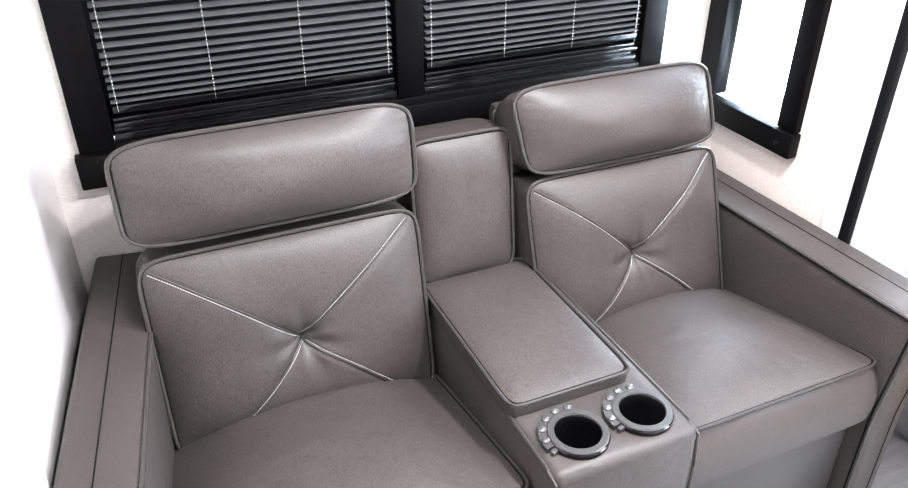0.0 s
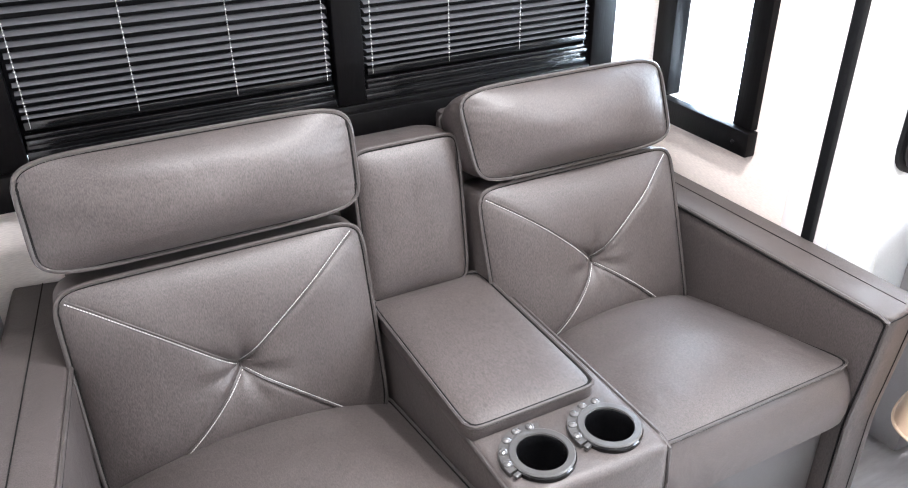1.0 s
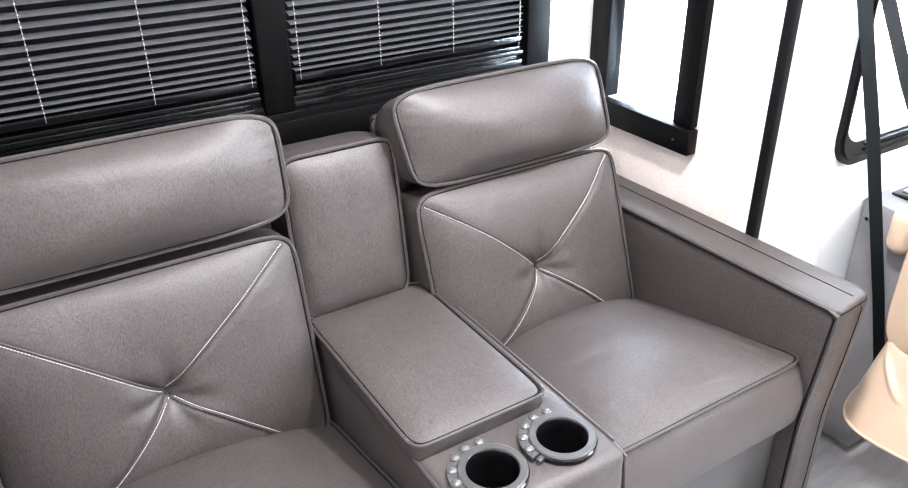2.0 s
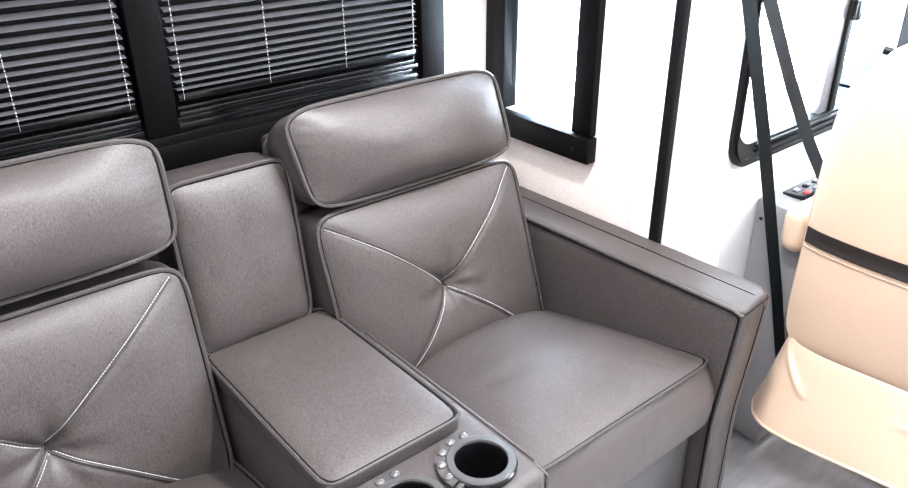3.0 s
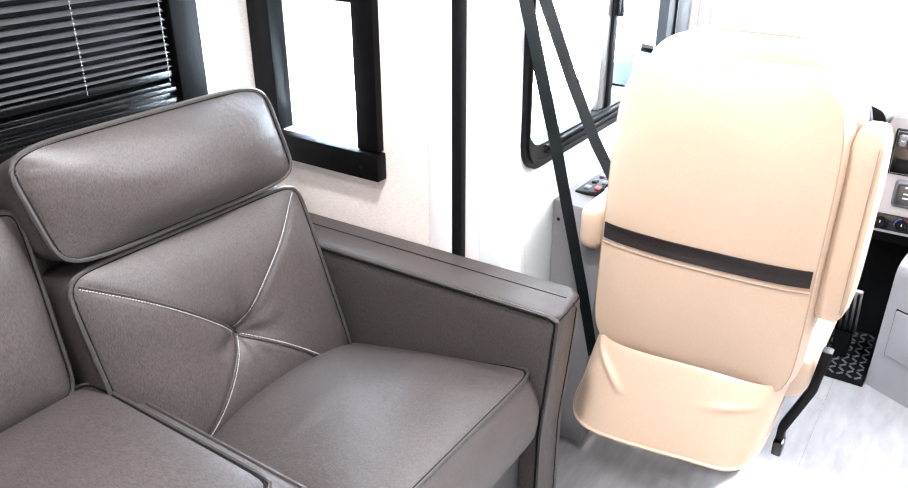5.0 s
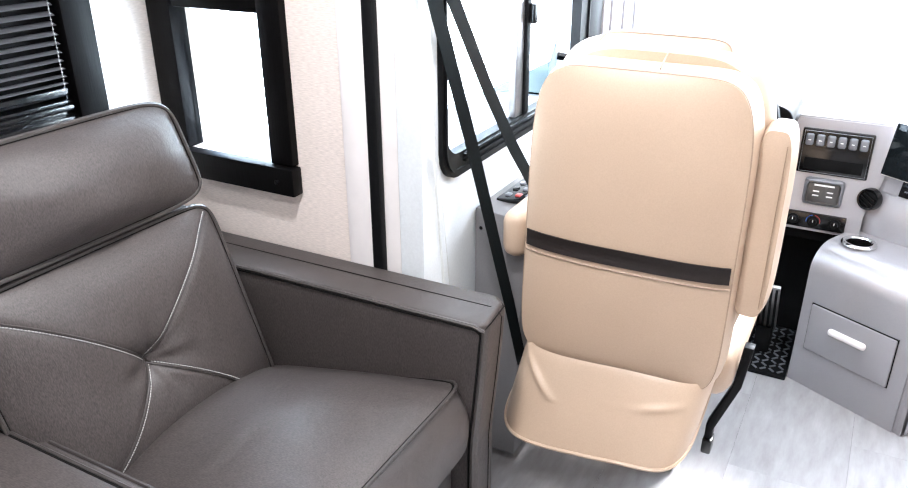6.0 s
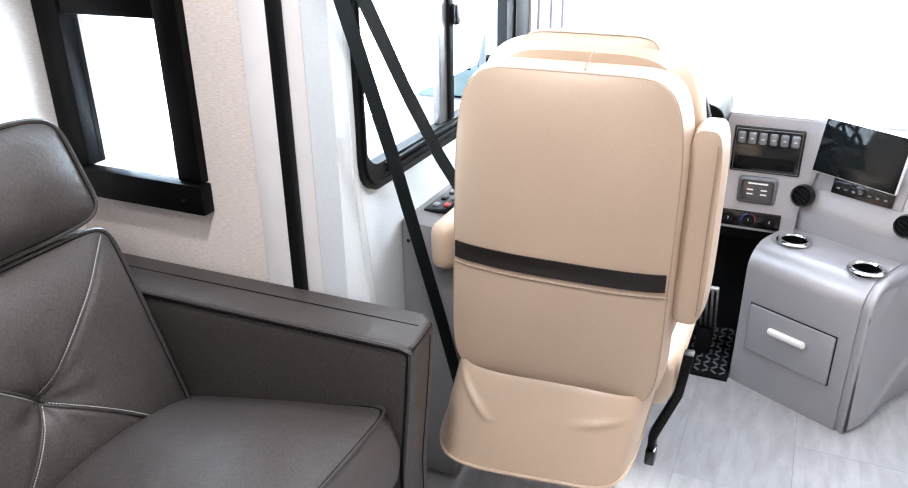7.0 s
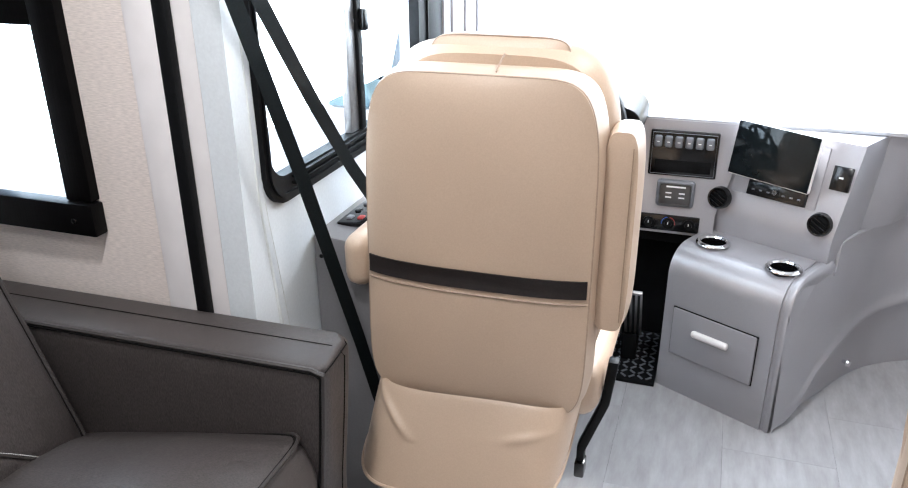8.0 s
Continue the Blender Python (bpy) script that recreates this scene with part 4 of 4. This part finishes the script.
def along(u):
    k = u * (len(PTS) - 1)
    i = min(int(k), len(PTS) - 2)
    f = k - i
    p0, p1, p2, p3 = (Vector(PTS[max(0, min(len(PTS) - 1, j))]) for j in (i - 1, i, i + 1, i + 2))
    return 0.5 * ((2 * p1) + (p2 - p0) * f + (2 * p0 - 5 * p1 + 4 * p2 - p3) * f * f + (3 * p1 - p0 - 3 * p2 + p3) * f ** 3)


def ramp(u, knots):
    """Straight lines between (place, height) knots."""
    for (a, p), (c, q) in zip(knots, knots[1:]):
        if u <= c:
            return p + (q - p) * max(0.0, (u - a) / (c - a))
    return knots[-1][1]


ARCH = [(0.0, 0.005), (0.06, 0.008), (0.105, 0.035), (0.17, 0.12), (0.265, 0.175), (0.35, 0.205), (0.45, 0.22), (0.575, 0.23), (1.0, 0.235)]
LEDGE = [(0.0, 0.43), (0.19, 0.438), (0.206, 0.525), (0.375, 0.528), (0.525, 0.545), (1.0, 0.57)]


def swept(u, v):
    """Side panel: v runs up from the floor, over the moulded arch, to the ledge."""
    p = along(u)
    top = ramp(u, LEDGE)
    d = 1.26 * u
    if d < 0.085:
        top += math.sqrt(max(0.0, 0.085 ** 2 - (0.085 - d) ** 2)) - 0.085
    arch = ramp(u, ARCH)
    lo, hi = max(0.0, arch - 0.010), arch + 0.008
    if v < 0.40:
        z, k = lo * v / 0.40, 0.0
    elif v < 0.52:
        w = (v - 0.40) / 0.12
        z, k = lo + (hi - lo) * w, w * w * (3 - 2 * w)
    else:
        z, k = hi + (top - hi) * (v - 0.52) / 0.48, 1.0
    bead = 0.007 * math.exp(-((v - 0.53) / 0.03) ** 2)
    n = Vector((-0.55, -0.83))
    p = p + n * (bead - 0.024 * (1 - k)) * min(1.0, u / 0.08)
    h = (z / 0.55) ** 2
    return Vector((p.x + 0.03 * h, p.y + 0.02 * h, z))


part("side_panel", sheet(swept, 150, 75), DASH, dash, "grey swept side panel with a moulded arch")


def shoulder(u, v):
    """Rounded band that joins the pod's edge to the side panel."""
    a = swept(0.19 * u, 1.0)
    y = 0.004 + 0.236 * u
    r = 0.085
    z = 0.478 - r + math.sqrt(max(0.0, r * r - max(0.0, r - (y - 0.004)) ** 2)) + 0.006 * u
    b = POD @ Vector((0.377, y, z))
    p = a.lerp(b, v)
    bulge = 0.010 * math.sin(v * math.pi)
    return p + Vector((-0.45 * bulge, -0.6 * bulge, 0.75 * bulge))


part("shoulder", sheet(shoulder, 40, 10), DASH, dash, "rounded shoulder beside the pod")


def upper(u, v):
    a = swept(0.206 + 0.794 * u, 1.0)
    b = Vector((1.24 + 0.35 * u, -1.86 - 1.3 * u, 0.815 + 0.02 * u))
    inward = (Vector((b.x, b.y, a.z)) - a)
    shelf = a + inward.normalized() * min(0.03, inward.length * 0.3) + Vector((0, 0, 0.002))
    if v < 0.15:
        return a.lerp(shelf, v / 0.15)
    w = (v - 0.15) / 0.85
    p = shelf.lerp(b, w)
    p.z += 0.035 * math.sin(w * math.pi)
    return p


part("upper_panel", sheet(upper, 50, 40), DASH, dash, "grey sloping upper dash panel")
part("ridge", tube([swept(0.186 + 0.02 * k / 6, 1.0) for k in range(6)] + [swept(0.206 + 0.78 * k / 40, 1.0) for k in range(41)], 0.0065), DASH, dash)
kb = thing("door_stop", "small chrome knob on the swept dash panel", "knob")
part("knob", moved(lathe([(0.0, 0.022), (0.010, 0.020), (0.012, 0.012), (0.006, 0.006), (0.006, -0.02)], 16), pose(1.316, -2.058, 0.064, 90, 0, -33)), CHROME, kb)

# windshield, pillar, front wall
structure("wall_front", join(bm_box(1.58, 1.66, -3.22, -0.74, 0, 0.82), bm_box(1.58, 1.66, -3.22, -0.74, 1.86, 2.06)), CAB_WHITE, "front wall below and above the windshield")
structure("trim_pillar", bm_box(1.030, 1.148, CY - 0.014, CY - 0.001, 0.84, 2.06, 0.004), RUBBER, "black pillar trim beside the windshield")
structure("trim_pillar_pale", join(*[bm_box(1.150 + 0.066 * k, 1.214 + 0.066 * k, CY - 0.02 - 0.006 * (k % 2), CY - 0.001, 0.84, 2.06, 0.008) for k in range(6)]), DASH, "pale grey pillar cover")
win = thing("window_4", "wide windshield over the dashboard", "windshield", kind="structure")
part("window_frame", join(bm_box(1.57, 1.61, -3.2, -0.765, 0.785, 0.822, 0.004), bm_box(1.57, 1.61, -3.2, -0.765, 1.845, 1.87, 0.004)), RUBBER, win)
pane = part("pane", bm_box(1.59, 1.596, -3.2, -0.765, 0.822, 1.845), GLASS, win)
pane.visible_shadow = False

# mirror outside the side window
mir = thing("side_mirror", "tall exterior side mirror seen through the cab window", "mirror")
part("housing", moved(bm_box(-0.14, 0.14, -0.03, 0.03, -0.325, 0.325, 0.028, 4), Matrix()), CAB_WHITE, mir, m=pose(1.36, -0.385, 1.09, 0, 0, -90))
part("mirror_glass", join(bm_box(-0.125, 0.125, -0.036, -0.0305, -0.16, 0.31, 0.002), bm_box(-0.125, 0.125, -0.036, -0.0305, -0.31, -0.17, 0.002)), MIRROR, mir, m=pose(1.36, -0.385, 1.09, 0, 0, -90))
part("arm", tube([(1.37, -0.52, 0.92), (1.42, -0.60, 0.90), (1.48, -0.675, 0.88)], 0.015), RUBBER, mir)

# ---------------------------------------------------------------- outside
structure("ground", bm_box(-60, 200, -120, 120, -1.3, -1.2), GROUND, "pale concrete yard outside")

# ---------------------------------------------------------------- lamps in the ceiling
for x, y in ((-1.16, -1.04), (-0.55, -0.98), (0.35, -1.75), (-1.3, -2.4)):
    lampo = thing("ceiling_lamp", "round flush ceiling lamp, lit", "lamp", group="ceiling lamps")
    part("ring", lathe([(0.06, 2.058), (0.062, 2.05), (0.075, 2.046), (0.085, 2.058)], 28), WHITE_TRIM, lampo, m=pose(x, y, 0))
    data = bpy.data.lights.new("ceiling_light", "AREA")
    data.shape, data.size, data.energy, data.color = "DISK", 0.14, (2.4 if x < -1 else (4.7 if x < 0 else 3.6)) if y > -2 else 0.8, (1.0, 0.965, 0.92)
    lo = new("ceiling_light", data)
    lo.parent = lampo
    lo.matrix_basis = pose(x, y, 2.045)

# ---------------------------------------------------------------- floor planks
plank_root = bpy.data.objects["floor"]
PLANK = bpy.data.materials.new("vinyl_plank")
PLANK.use_nodes = True
_n, _l = PLANK.node_tree.nodes, PLANK.node_tree.links
_p = _n["Principled BSDF"]
_p.inputs["Roughness"].default_value = 0.33
_co = _n.new("ShaderNodeTexCoord")
_mp = _n.new("ShaderNodeMapping")
_mp.inputs["Scale"].default_value = (0.8, 3.2, 1)
_nz = _n.new("ShaderNodeTexNoise")
_nz.inputs["Scale"].default_value = 11
_nz.inputs["Detail"].default_value = 10
_nz.inputs["Roughness"].default_value = 0.62
_info = _n.new("ShaderNodeObjectInfo")
_ad = _n.new("ShaderNodeVectorMath")
_ad.operation = "ADD"
_cb = _n.new("ShaderNodeCombineXYZ")
_ml = _n.new("ShaderNodeMath")
_ml.operation = "MULTIPLY"
_ml.inputs[1].default_value = 37.0
_l.new(_info.outputs["Random"], _ml.inputs[0])
_l.new(_ml.outputs[0], _cb.inputs[2])
_l.new(_co.outputs["Object"], _mp.inputs[0])
_l.new(_mp.outputs[0], _ad.inputs[0])
_l.new(_cb.outputs[0], _ad.inputs[1])
_l.new(_ad.outputs[0], _nz.inputs["Vector"])
_rp = _n.new("ShaderNodeValToRGB")
_rp.color_ramp.elements[0].position, _rp.color_ramp.elements[1].position = 0.3, 0.75
_rp.color_ramp.elements[0].color, _rp.color_ramp.elements[1].color = (0.300, 0.291, 0.292, 1), (0.425, 0.420, 0.432, 1)
_l.new(_nz.outputs["Fac"], _rp.inputs[0])
_mx = _n.new("ShaderNodeMix")
_mx.data_type, _mx.blend_type = "RGBA", "MULTIPLY"
_mx.inputs["Factor"].default_value = 1
_mr = _n.new("ShaderNodeMapRange")
_mr.inputs["To Min"].default_value, _mr.inputs["To Max"].default_value = 0.93, 1.04
_l.new(_info.outputs["Random"], _mr.inputs["Value"])
_l.new(_rp.outputs[0], _mx.inputs["A"])
_l.new(_mr.outputs[0], _mx.inputs["B"])
_l.new(_mx.outputs["Result"], _p.inputs["Base Color"])

PW, PL = 0.30, 0.62
bm = bm_box(0, PL - 0.0006, 0, PW - 0.0006, -0.0015, 0.0, 0.0)
plank_me = None
row = 0
y = -3.2
while y < -0.62:
    first = (row * 0.37) % PL or PL
    cuts = [-3.14, -3.14 + first]
    while cuts[-1] < 1.58:
        cuts.append(min(1.58, cuts[-1] + PL))
    for x0, x1 in zip(cuts, cuts[1:]):
        m = pose(x0, y, 0) @ Matrix.Diagonal(((x1 - x0) / PL, 1, 1, 1))
        if plank_me is None:
            ob = part("plank", bm, PLANK, plank_root, m=m, smooth=False)
            plank_me = ob.data
        else:
            ob = new("plank", plank_me)
            ob.parent = plank_root
            ob.matrix_basis = m
    y += PW
    row += 1
